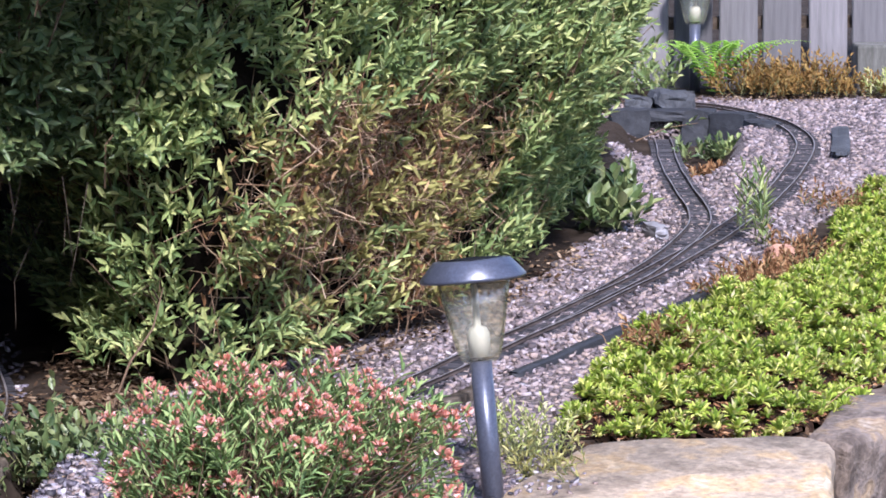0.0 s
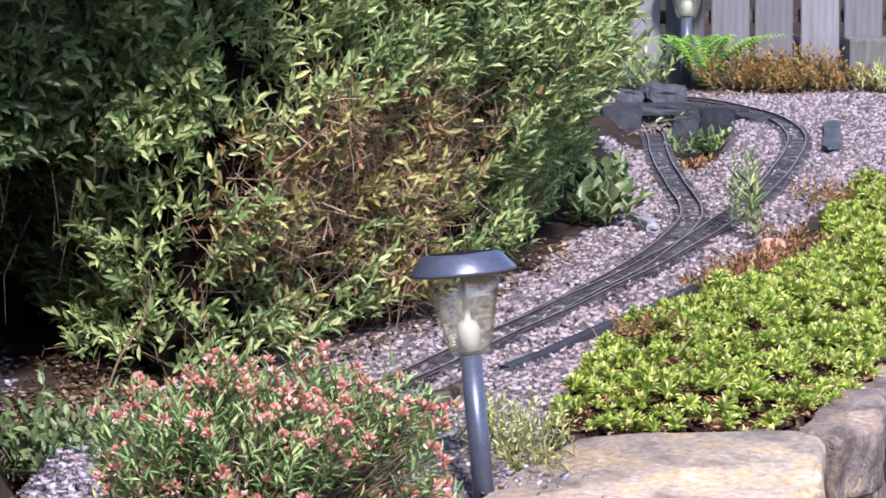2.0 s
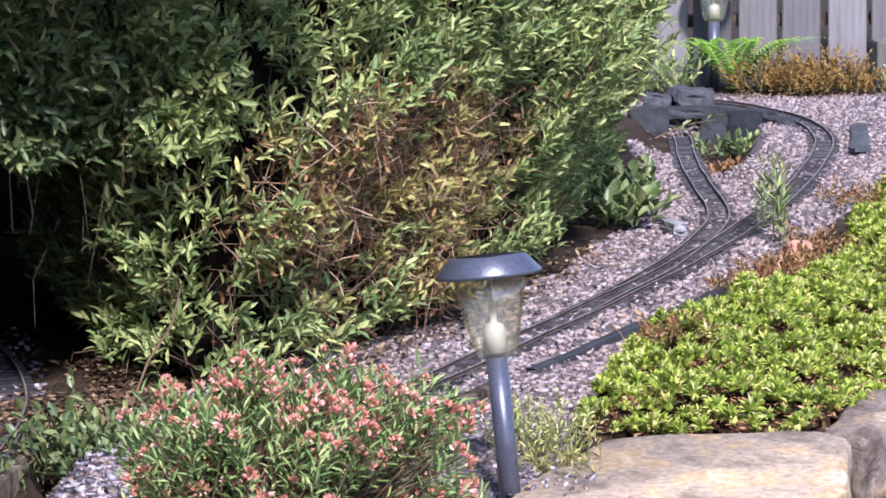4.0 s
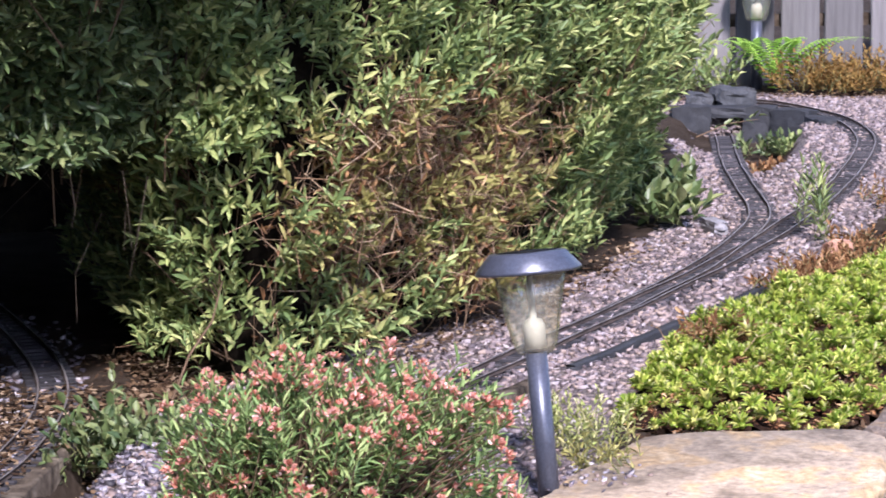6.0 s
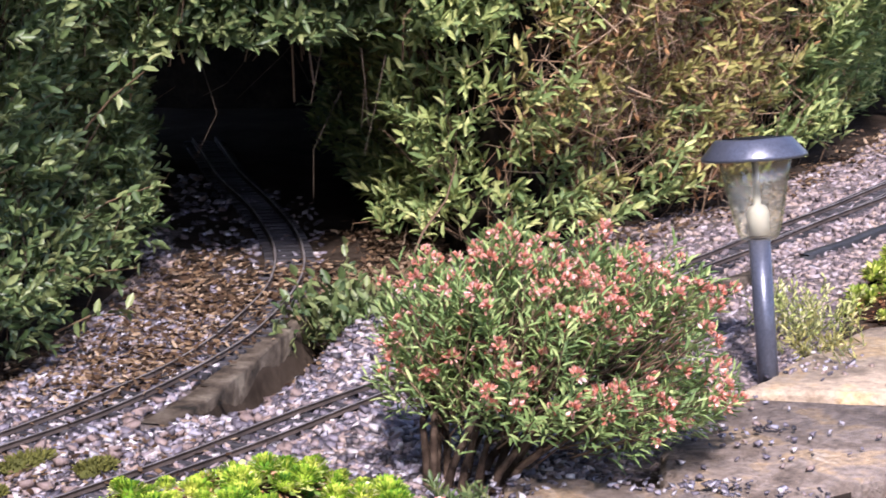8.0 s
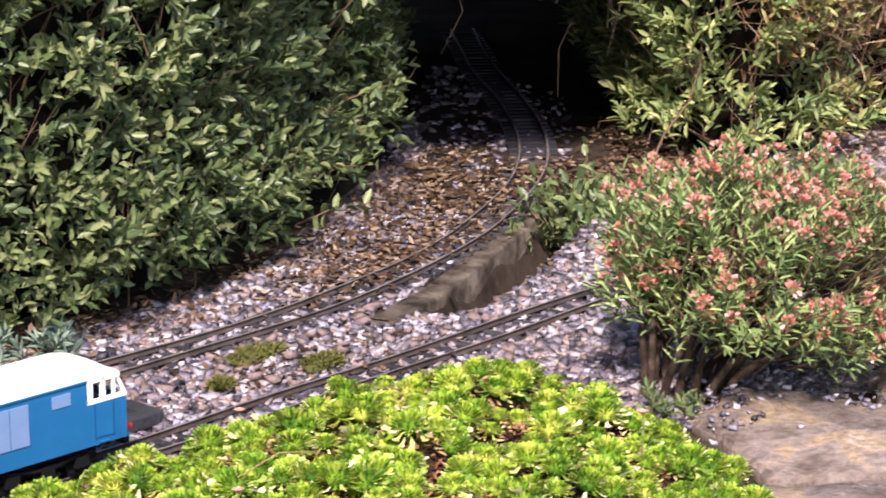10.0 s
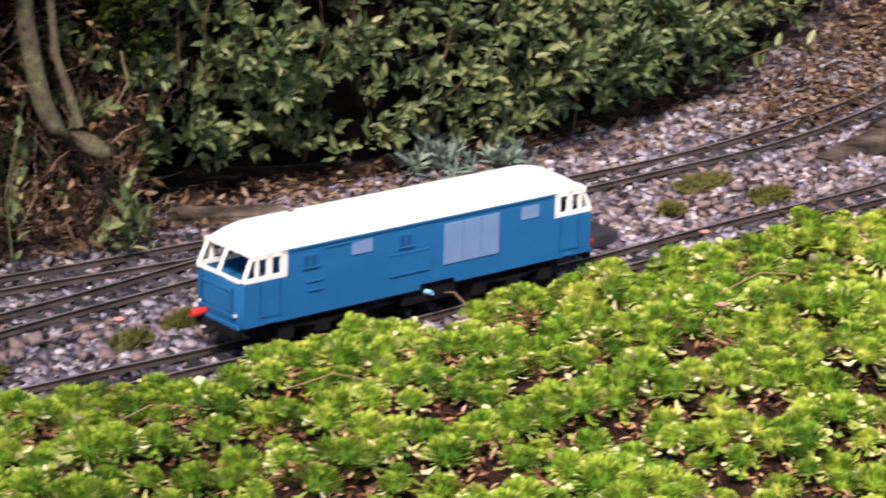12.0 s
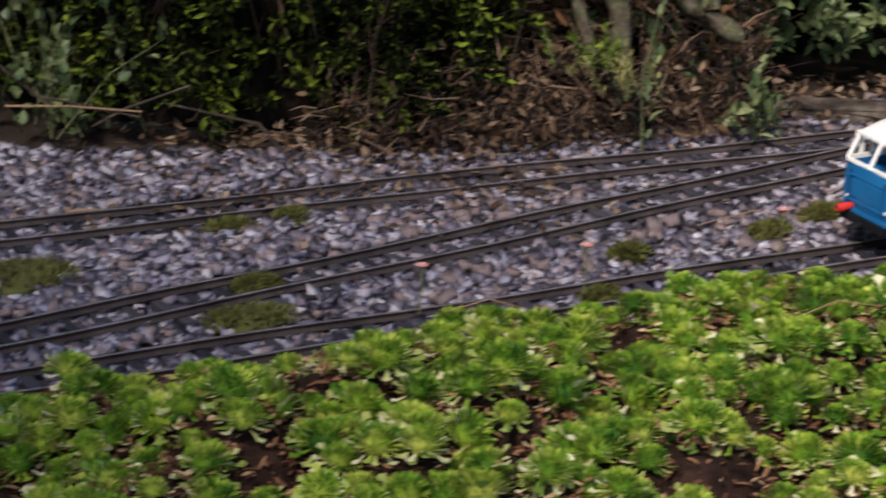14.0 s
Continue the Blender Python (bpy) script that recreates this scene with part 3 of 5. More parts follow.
lines = np.minimum.reduce([near_line(p[:, 0], p[:, 1], q) for q in (MAIN, TUNNEL, SIDING)])
scatter_rocks("chipping_layer", p, BED - 0.0005 + bumps(p[:, 0], p[:, 1]) * (lines > 0.030) - sunk(p[:, 0], p[:, 1]) - 0.0024 * (lines < 0.033) + r_.uniform(0, 0.004, len(p)), r_.uniform(0.0036, 0.0068, len(p)), M["shade_toned_chip"], ballast, seed=8)

stone_meshes = [mesh_np("stone", sh * 1.0, rock_shapes(1, 1)[1], [M["shade_toned_chip"]]) for sh in rock_shapes(10, 21)[0]]
r_ = np.random.default_rng(19)
near_p = plan_points(9000, -1.2, -0.35, 1.1, 2.5, on_ballast, 25)
near_p = near_p[np.minimum.reduce([near_line(near_p[:, 0], near_p[:, 1], q) for q in (MAIN, TUNNEL, SIDING)]) > 0.034][:300]
for x, y in near_p:
    k = r_.uniform(0.0055, 0.0085)
    part("stone", stone_meshes[r_.integers(0, 10)], ballast, m=pose(x, y, BED + 0.0035 - float(sunk(x, y)), r_.uniform(-25, 25), r_.uniform(-25, 25), r_.uniform(0, 360)) @ Matrix.Diagonal((k, k, k, 1)))

# ---- hedges and bushes ----
def hedge_face(poly, top, samples, bulge, seed, low=0.0, rough=0.05):
    """Random points on a leafy face over the plan line poly (outside on its left hand): places, outward ways and heights."""
    line, _ = along(poly, 240)
    d = unit(np.gradient(line, axis=0))
    nrm = np.stack([-d[:, 1], d[:, 0]], 1)
    r = np.random.default_rng(seed)
    s = r.uniform(0, 239, samples)
    i = s.astype(int)
    h = r.uniform(0, 1, samples) * (top - low) + low
    b = bulge(h, line[i][:, 0])
    p3 = np.c_[line[i], h]
    off = b + rough * wobble(p3, 9, seed) + rough * 0.6 * wobble(p3, 24, seed + 2)
    place = np.c_[line[i] + nrm[i] * off[:, None], h]
    return place, np.c_[nrm[i], np.zeros(samples)], h


def shade_core(name, poly, top, bulge, seed, material, parent, inset=0.07, low=-0.01, rough=0.05, label=""):
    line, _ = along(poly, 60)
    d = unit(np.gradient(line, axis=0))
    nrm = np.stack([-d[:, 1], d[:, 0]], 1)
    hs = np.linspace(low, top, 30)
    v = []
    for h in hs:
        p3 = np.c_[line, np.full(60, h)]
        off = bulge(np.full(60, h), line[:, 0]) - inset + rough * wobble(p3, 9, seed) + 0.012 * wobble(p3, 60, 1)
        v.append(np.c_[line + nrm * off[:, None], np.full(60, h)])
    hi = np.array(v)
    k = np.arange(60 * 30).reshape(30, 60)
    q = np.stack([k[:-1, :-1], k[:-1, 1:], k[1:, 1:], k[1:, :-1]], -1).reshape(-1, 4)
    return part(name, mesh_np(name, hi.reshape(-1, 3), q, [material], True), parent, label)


UP = np.array([0, 0, 1.0])


def leaf_hedge(name, label, category, poly, top, bulge, seed, count, stem, per, length, width, mats, core_inset=0.08, low=0.02, rough=0.05, lift=0.6, twigs=900, depth=0.06, core_low=-0.01, bare=0, thin=0.7):
    t = thing(name, label, category)
    shade_core("shade_shell", poly, top, bulge, seed, M["shade_core"], t, core_inset, core_low, rough)
    place, out, h = hedge_face(poly, top, count, bulge, seed, low, rough)
    r = np.random.default_rng(seed + 1)
    back = r.uniform(0, 1, count)[:, None] ** 1.6 * depth
    way = out + UP * lift + r.normal(size=(count, 3)) * 0.55
    pick = mats[1](place) if len(mats) > 1 else np.zeros(count, bool)
    for m, sel, nm in ((mats[0], ~pick, "foliage"), (mats[2] if len(mats) > 2 else mats[0], pick, "patch_foliage")):
        if nm == "patch_foliage":
            sel = sel & (r.uniform(size=count) < thin)
        if sel.any():
            k = int(sel.sum())
            leaf_part(nm, sprigs(place[sel] - out[sel] * back[sel] - unit(way[sel]) * stem * 0.4, way[sel], stem * r.uniform(0.6, 1.3, k), per, length, width), m, t)
    if twigs:
        j = r.integers(0, count, twigs)
        a = place[j] - out[j] * r.uniform(0.03, 0.10, (twigs, 1)) - UP * r.uniform(0, 0.1, (twigs, 1))
        b = place[j] - out[j] * r.uniform(-0.005, 0.03, (twigs, 1)) + UP * r.uniform(0, 0.08, (twigs, 1)) + r.normal(size=(twigs, 3)) * 0.02
        twig_part("twig_growth", a, b, r.uniform(0.0006, 0.0018, twigs), M["twig"], t)
        if bare:
            j = r.choice(np.flatnonzero(pick), bare)
            a = place[j] - out[j] * r.uniform(0.02, 0.07, (bare, 1)) + r.normal(size=(bare, 3)) * 0.03
            b = place[j] + out[j] * r.uniform(-0.02, 0.008, (bare, 1)) + UP * r.uniform(-0.02, 0.04, (bare, 1)) + r.normal(size=(bare, 3)) * 0.018
            j = r.choice(np.flatnonzero(pick), bare)
            q = place[j] - out[j] * r.uniform(0.0, 0.06, (bare, 1)) + r.normal(size=(bare, 3)) * 0.012
            leaf_part("withered_foliage", (q, r.normal(size=(bare, 3)) - UP * 0.5, r.normal(size=(bare, 3)), r.uniform(0.010, 0.020, bare), r.uniform(0.003, 0.006, bare), 0.6), M["withered_leaf"], t, "withered orange-brown leaves")
            twig_part("dry_twig_growth", a, b, r.uniform(0.0004, 0.0011, bare), M["dry_twig"], t, "bare reddish brown twigs")
    return t


# the large bush beside the line
BUSH = [(0.27, 5.05), (0.255, 4.6), (0.20, 4.24), (0.135, 3.93), (0.02, 3.62), (-0.125, 3.30), (-0.23, 3.15), (-0.315, 3.07), (-0.37, 3.12), (-0.40, 3.3), (-0.47, 3.6), (-0.64, 4.0)]


def dry_patch(p):
    w = wobble(p, 14, 4.0)
    core = np.exp(-(((p[:, 0] + 0.075) / 0.185) ** 2 + ((p[:, 2] - 0.185) / 0.155) ** 2))
    return (core + 0.45 * w + 0.35 * wobble(p, 70, 1.0)) > 0.56


leaf_hedge("large_bush", "tall dense green privet bush with dry brown patches beside the track", "bush", BUSH, 1.0,
           lambda h, x: 0.02 - 0.050 * np.clip((x + 0.15) / 0.2, 0, 1) + (0.05 + 0.055 * np.clip((x + 0.15) / 0.2, 0, 1)) * np.sin(np.clip(h / 0.5, 0, 1) * math.pi * 0.5), 11, 12500, 0.044, 9, 0.0225, 0.0068,
           (M["privet"], dry_patch, M["privet_dry"]), twigs=3000, lift=1.0, bare=3200)
bush = bpy.data.objects["large_bush"]
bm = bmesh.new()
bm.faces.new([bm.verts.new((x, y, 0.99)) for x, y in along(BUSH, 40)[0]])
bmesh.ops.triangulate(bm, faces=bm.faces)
part("dark_top_lid", bm_mesh("dark_top_lid", bm, M["shade_core"]), bush)
r_ = np.random.default_rng(12)
q_ = np.c_[r_.uniform(-0.7, 0.35, 5200), r_.uniform(3.05, 5.1, 5200)]
q_ = q_[inside(q_[:, 0], q_[:, 1], BUSH)]
q_ = np.c_[q_, 0.98 + r_.uniform(0, 0.03, len(q_))]
leaf_part("top_foliage", sprigs(q_, UP + r_.normal(size=q_.shape) * 0.4, 0.045, 9, 0.0215, 0.0075), M["privet"], bush)
# the clipped hedge on the other side of the tunnel
HEDGE = [(-0.98, 3.9), (-0.85, 3.5), (-0.755, 3.15), (-0.71, 2.95), (-0.695, 2.78), (-0.70, 2.50), (-0.74, 2.34), (-0.80, 2.21), (-0.88, 2.09), (-1.0, 1.96), (-1.08, 1.87), (-1.2, 1.80)]
leaf_hedge("clipped_hedge", "dark green small-leaved hedge along the gravel track", "hedge", HEDGE, 0.85,
           lambda h, x: 0.0 + 0.03 * np.sin(np.clip(h / 0.4, 0, 1) * math.pi * 0.5), 23, 9300, 0.030, 8, 0.0175, 0.0074,
           (M["laurel"],), twigs=900, rough=0.042, depth=0.085, core_inset=0.10)

# branches arching over the tunnel, and added black sheets that darken it
ARCH = [(-0.27, 3.05), (-0.35, 2.99), (-0.43, 2.92), (-0.52, 2.88), (-0.60, 2.85), (-0.66, 2.84)]
leaf_hedge("overhanging_branches", "leafy branches arching over the tunnel track, leaves on the left darkened for shade", "bush", ARCH, 1.0,
           lambda h, x: 0.0 + 0.08 * np.clip((h - 0.28) / 0.3, 0, 1) + 0.17 * np.clip((h - 0.50) / 0.15, 0, 1) * np.clip((x + 0.66) / 0.1, 0, 1), 29, 3600, 0.045, 9, 0.024, 0.008, (M["privet"], lambda p: p[:, 0] < -0.36 + 0.05 * wobble(p, 15, 3), M["laurel"]), thin=1.0, low=0.28, rough=0.06, twigs=500, core_low=0.33)
lid = thing("tunnel_blackout", "added black roof and back sheets darkening the tunnel, with bare twigs", "hedge")
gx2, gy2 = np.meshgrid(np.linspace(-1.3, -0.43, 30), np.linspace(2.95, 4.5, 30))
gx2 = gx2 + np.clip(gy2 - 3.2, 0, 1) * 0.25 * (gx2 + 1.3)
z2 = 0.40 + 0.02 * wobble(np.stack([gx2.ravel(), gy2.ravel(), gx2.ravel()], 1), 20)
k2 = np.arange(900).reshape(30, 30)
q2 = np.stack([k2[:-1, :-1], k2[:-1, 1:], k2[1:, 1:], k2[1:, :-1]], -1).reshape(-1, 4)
part("dark_roof_sheet", mesh_np("dark_roof_sheet", np.stack([gx2.ravel(), gy2.ravel(), z2], 1), q2, [M["shade_core"]], True), lid)
box("dark_back_sheet", (1.6, 0.10, 0.42), (-0.65, 4.35, 0.14), M["shade_core"], lid)
r_ = np.random.default_rng(77)
n_ = 24
a_ = np.c_[r_.uniform(-0.72, -0.35, n_), r_.uniform(2.95, 3.5, n_), r_.uniform(0.2, 0.33, n_)]
twig_part("hanging_twig_growth", a_, a_ + np.c_[r_.normal(size=(n_, 2)) * 0.05, -r_.uniform(0.03, 0.12, n_)], 0.0007, M["bark"], lid)
tube("bare_twig", [(-0.375, 2.99, 0.0), (-0.355, 3.0, 0.05), (-0.33, 3.02, 0.085), (-0.318, 3.03, 0.13)], [0.0016, 0.0016, 0.0013, 0.0008], M["twig"], lid, 5, "bare brown twig")
for k, (a, b) in enumerate([((-0.70, 2.72, 0.10), (-0.60, 2.70, 0.155)), ((-0.69, 2.66, 0.05), (-0.595, 2.62, 0.085)), ((-0.70, 2.78, 0.19), (-0.615, 2.76, 0.27)), ((-0.68, 2.6, 0.02), (-0.60, 2.58, 0.045)), ((0.357, 4.950, 0.051), (0.476, 5.000, 0.077)), ((0.333, 4.900, 0.191), (0.398, 4.950, 0.232))]):
    sh = thing("leafy_shoot", "thin shoot with green leaves leaning out over the track", "shoot", group="shoots leaning over the tracks")
    a, b = np.array(a), np.array(b)
    tube("stem", [a, (a + b) / 2 + UP * 0.008, b], [0.0014, 0.0011, 0.0006], M["twig"], sh, 5)
    n_ = 11
    fr = np.linspace(0.3, 1, n_)[:, None]
    r_ = np.random.default_rng(300 + k)
    leaf_part("foliage", (a + (b - a) * fr + UP * 0.006, (b - a) * 6 + r_.normal(size=(n_, 3)) * 0.5, UP + r_.normal(size=(n_, 3)) * 0.4, r_.uniform(0.016, 0.024, n_), 0.0085), M["laurel"], sh)
# the conifer, with shade in its leaf colours, and dead growth beyond the hedge
CONIFER = [(-1.02, 1.90), (-1.09, 1.79), (-1.15, 1.66), (-1.21, 1.58), (-1.31, 1.53), (-1.42, 1.47), (-1.6, 1.38)]


def brown_part(p):
    return (wobble(p, 16, 7.0) + 0.9 * np.exp(-((p[:, 0] + 1.10) / 0.07) ** 2) - 0.6 * np.exp(-((p[:, 0] + 1.30) / 0.12) ** 2)) > 0.5


leaf_hedge("conifer_bush", "green conifer darkened for shade, with brown dead growth behind the track", "bush", CONIFER, 0.7,
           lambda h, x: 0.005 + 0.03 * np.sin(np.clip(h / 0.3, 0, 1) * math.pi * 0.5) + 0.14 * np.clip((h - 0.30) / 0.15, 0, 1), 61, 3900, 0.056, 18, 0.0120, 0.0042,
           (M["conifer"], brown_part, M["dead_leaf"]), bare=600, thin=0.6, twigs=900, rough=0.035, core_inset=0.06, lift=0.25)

# ---- rosette mats ----
def ball_mesh(radii):
    bm = bmesh.new()
    bmesh.ops.create_icosphere(bm, subdivisions=1, radius=1)
    v = np.array([w.co[:] for w in bm.verts]) * np.array(radii)
    bm.faces.ensure_lookup_table()
    f = np.array([[w.index for w in q.verts] for q in bm.faces])
    bm.free()
    return v, f


def spiral(n, high, low, power, r, loose):
    """n ways in a spiral from the pole down, with the upward face of a leaf at each."""
    k = np.arange(n)
    a = k * 2.39996 + r.uniform(0, 0.6, n)
    el = np.radians(high - (high - low) * ((k + 0.5) / n) ** power) + r.normal(size=n) * loose
    way = np.stack([np.cos(a) * np.cos(el), np.sin(a) * np.cos(el), np.sin(el)], 1)
    face = np.stack([-np.cos(a) * np.sin(el), -np.sin(a) * np.sin(el), np.cos(el)], 1)
    return way, face


def saxifrage_mesh(seed, leaves=215, skirt=16, radius=0.0150):
    """A domed rosette: a cushion close-set with fine leaves, over a few longer leaves cut into three teeth."""
    r = np.random.default_rng(seed)
    ball, fb = ball_mesh((radius * 0.60, radius * 0.60, radius * 0.46))
    way, face = spiral(leaves, 89, -8, 0.58, r, 0.06)
    squash = np.array([1, 1, 0.76])
    start = way * radius * squash * 0.45
    w = unit(way * squash + face * 0.25 + r.normal(size=(leaves, 3)) * 0.08)
    side = unit(np.cross(w, face))
    up = np.cross(side, w)
    deep = np.arange(leaves) / leaves
    ln, wd = (radius * r.uniform(0.42, 0.56, leaves) * np.clip(0.62 + deep * 1.6, 0, 1))[:, None], radius * 0.052
    m = start + w * ln * 0.80 + up * ln * 0.05
    v1 = np.stack([start, m + side * wd, start + w * ln, m - side * wd], 1).reshape(-1, 3)
    f1 = (np.arange(leaves)[:, None, None] * 4 + np.array([[0, 2, 1], [0, 3, 2]])[None]).reshape(-1, 3)
    way, face = spiral(skirt, 2, -34, 1.0, r, 0.16)
    side = unit(np.cross(way, face))
    start = way * radius * 0.55
    ln = (radius * r.uniform(0.50, 0.80, skirt))[:, None]
    tips = [start + unit(way + side * k * 0.40) * ln * (1.0 if k == 0 else 0.88) + face * ln * 0.10 for k in (-1, 0, 1)]
    neck = start + way * ln * 0.58
    v2 = np.stack([start - side * radius * 0.04, start + side * radius * 0.04, neck - side * ln * 0.15, neck + side * ln * 0.15, *tips], 1).reshape(-1, 3)
    f2 = (np.arange(skirt)[:, None, None] * 7 + np.array([[0, 2, 3], [0, 3, 1], [2, 4, 5], [2, 5, 3], [3, 5, 6]])[None]).reshape(-1, 3) + len(v1)
    pale1, pale2 = (r.uniform(size=leaves) < 0.30) & (deep > 0.45), r.uniform(size=skirt) < 0.75
    return np.r_[v1, v2, ball], np.r_[f1, f2, fb + len(v1) + len(v2)], np.r_[np.repeat(pale1, 2), np.repeat(pale2, 5), np.zeros(len(fb), bool)].astype(int)


def star_mesh(seed, leaves=34, radius=0.0150):
    """A loose starry rosette of pointed leaves."""
    r = np.random.default_rng(seed)
    ball, fb = ball_mesh((radius * 0.30, radius * 0.30, radius * 0.32))
    way, face = spiral(leaves, 84, 2, 0.75, r, 0.14)
    side = unit(np.cross(way, face))
    start = way * radius * 0.12
    ln, wd = (radius * r.uniform(0.62, 1.0, leaves))[:, None], radius * 0.125
    m = start + way * ln * 0.62 + face * ln * 0.12
    v = np.stack([start, m + side * wd, start + way * ln, m - side * wd], 1).reshape(-1, 3)
    f = (np.arange(leaves)[:, None, None] * 4 + np.array([[0, 2, 1], [0, 3, 2]])[None]).reshape(-1, 3)
    pale = np.repeat(r.uniform(size=leaves) < 0.16, 2).astype(int)
    return np.r_[v, ball], np.r_[f, fb + len(v)], np.r_[pale, np.zeros(len(fb), int)]


SAXIFRAGE = [saxifrage_mesh(k) for k in range(8)]
SEDUM = [star_mesh(k + 20, 32 + 3 * (k % 3)) for k in range(8)]


def rosette_mat(name, label, poly, height, count, seed, near=None, size=(0.75, 1.3), gap=0.013, leaf="rosette", pale="rosette_pale", shapes=SAXIFRAGE, gaps=0.52):
    """A mounded mat of leaf rosettes over a soil cushion; near: a test of the places whose rosettes are single parts."""
    t = thing(name, label, "ground cover")
    r = np.random.default_rng(seed)
    x0, y0 = np.min(poly, axis=0)
    x1, y1 = np.max(poly, axis=0)
    cand = np.stack([r.uniform(x0, x1, count * 10), r.uniform(y0, y1, count * 10)], 1)
    cand = cand[inside(cand[:, 0], cand[:, 1], poly)]
    grid, pts = {}, []
    for x, y in cand:
        i, j = int(x / gap), int(y / gap)
        if all((x - u) ** 2 + (y - v) ** 2 > gap * gap for a in (-1, 0, 1) for b in (-1, 0, 1) for u, v in grid.get((i + a, j + b), ())):
            grid.setdefault((i, j), []).append((x, y))
            pts.append((x, y))
        if len(pts) >= count:
            break
    pts = np.array(pts)
    bare = 0.7 * wobble(np.c_[pts, pts[:, 0]], 26, seed) + 0.5 * wobble(np.c_[pts, pts[:, 1]], 75, seed + 5) > gaps
    pts = pts[~bare]
    z = height(pts[:, 0], pts[:, 1])
    meshes = [mesh_np("rosette", v, f, [M[leaf], M[pale]], idx=k) for v, f, k in shapes]
    singles, vs, fs, ks, off = 0, [], [], [], 0
    order = np.argsort(-near(pts[:, 0], pts[:, 1])) if near is not None else np.arange(len(pts))
    for i in order:
        k, s = int(r.integers(0, 8)), r.uniform(*size)
        m = pose(pts[i, 0], pts[i, 1], z[i] + r.uniform(-0.006, 0.006), 0, 0, r.uniform(0, 360)) @ pose(0, 0, 0, min(38, abs(r.normal()) * 22), 0, 0) @ pose(0, 0, 0, 0, 0, r.uniform(0, 360)) @ Matrix.Diagonal((s, s, s, 1))
        if near is not None and singles < 300:
            part("rosette", meshes[k], t, m=m)
            singles += 1
        else:
            mm = np.array(m)
            vs.append(shapes[k][0] @ mm[:3, :3].T + mm[:3, 3])
            fs.append(shapes[k][1] + off)
            ks.append(shapes[k][2])
            off += len(shapes[k][0])
    if vs:
        part("rosette_carpet", mesh_np("rosette_carpet", np.concatenate(vs), np.concatenate(fs), [M[leaf], M[pale]], idx=np.concatenate(ks)), t, kind="stuff")
    # dead stems and old leaves between the rosettes
    n = 60000
    q = np.stack([r.uniform(x0, x1, n), r.uniform(y0, y1, n)], 1)
    q = q[inside(q[:, 0], q[:, 1], poly)]
    n = len(q)
    zz = height(q[:, 0], q[:, 1]) - 0.011 + r.uniform(0, 0.010, n)
    w = r.normal(size=(n, 3)) * [1, 1, 0.35]
    leaf_part("old_foliage", (np.c_[q, zz], w, UP + r.normal(size=(n, 3)) * 0.5, r.uniform(0.004, 0.010, n), 0.0024), M["mat_litter"], t)
    # soil cushion
    gx = np.arange(x0 - 0.03, x1 + 0.03, 0.015)
    gy = np.arange(y0 - 0.03, y1 + 0.03, 0.015)
    X, Y = np.meshgrid(gx, gy)
    Z = height(X.ravel(), Y.ravel()) - 0.012
    k = np.arange(X.size).reshape(X.shape)
    fq = np.stack([k[:-1, :-1], k[:-1, 1:], k[1:, 1:], k[1:, :-1]], -1).reshape(-1, 4)
    mid = np.stack([X.ravel(), Y.ravel()], 1)[fq].mean(1)
    keep = inside(mid[:, 0], mid[:, 1], poly)
    part("cushion", mesh_np("cushion", np.stack([X.ravel(), Y.ravel(), Z], 1), fq[keep], [M["mat_soil"]], True), t)
    return t


def edge_rise(poly, top, soft):
    line = np.r_[np.array(poly), np.array(poly)[:1]]
    pts = np.concatenate([np.linspace(line[i], line[i + 1], 40) for i in range(len(line) - 1)])

    def height(x, y):
        x, y = np.asarray(x, float), np.asarray(y, float)
        d = np.full(x.shape, 9.0)
        for a in pts[::2]:
            d = np.minimum(d, np.hypot(x - a[0], y - a[1]))
        return top * (1 - np.exp(-d / soft)) + 0.018 * wobble(np.stack([x.ravel(), y.ravel(), 0 * x.ravel()], 1), 34, 2).reshape(x.shape) + 0.007 * wobble(np.stack([x.ravel(), y.ravel(), x.ravel()], 1), 85, 5).reshape(x.shape)
    return height


NEAR_MAT = [(-1.14, 0.86), (-1.03, 1.06), (-0.93, 1.22), (-0.79, 1.45), (-0.655, 1.67), (-0.52, 1.93), (-0.45, 2.06), (-0.35, 2.12), (-0.27, 2.10), (-0.18, 2.02), (-0.12, 1.92), (-0.06, 1.80), (-0.10, 1.55), (-0.25, 1.2), (-0.42, 0.9), (-0.7, 0.72)]
rosette_mat("saxifrage_mat", "bright green saxifrage rosettes with brown dead patches by the line", NEAR_MAT, edge_rise(NEAR_MAT, 0.080, 0.09), 5200, 31, near=lambda x, y: -np.hypot(x + 0.62, y - 1.35), gap=0.0188, size=(0.62, 1.22), gaps=0.53)
FAR_MAT = [(0.13, 2.86), (0.15, 3.0), (0.185, 3.19), (0.24, 3.36), (0.29, 3.45), (0.36, 3.59), (0.425, 3.63), (0.50, 3.77), (0.575, 4.0), (0.62, 4.24), (0.68, 4.48), (0.78, 4.68), (1.0, 4.7), (0.95, 4.1), (0.70, 3.5), (0.52, 3.10), (0.43, 2.92), (0.37, 2.825), (0.28, 2.80), (0.2, 2.79)]
rosette_mat("sedum_mat", "bright yellow-green sedum spreading between stone wall and track", FAR_MAT, edge_rise(FAR_MAT, 0.05, 0.10), 4200, 37, size=(0.7, 1.35), gap=0.0148, leaf="sedum_leaf", pale="sedum_pale", shapes=SEDUM, gaps=0.50)

# ---- solar lamp ----
def ring_mesh(name, profile, sides, material, smooth=True, flute=0.0, caps=False):
    vs, fs = [], []
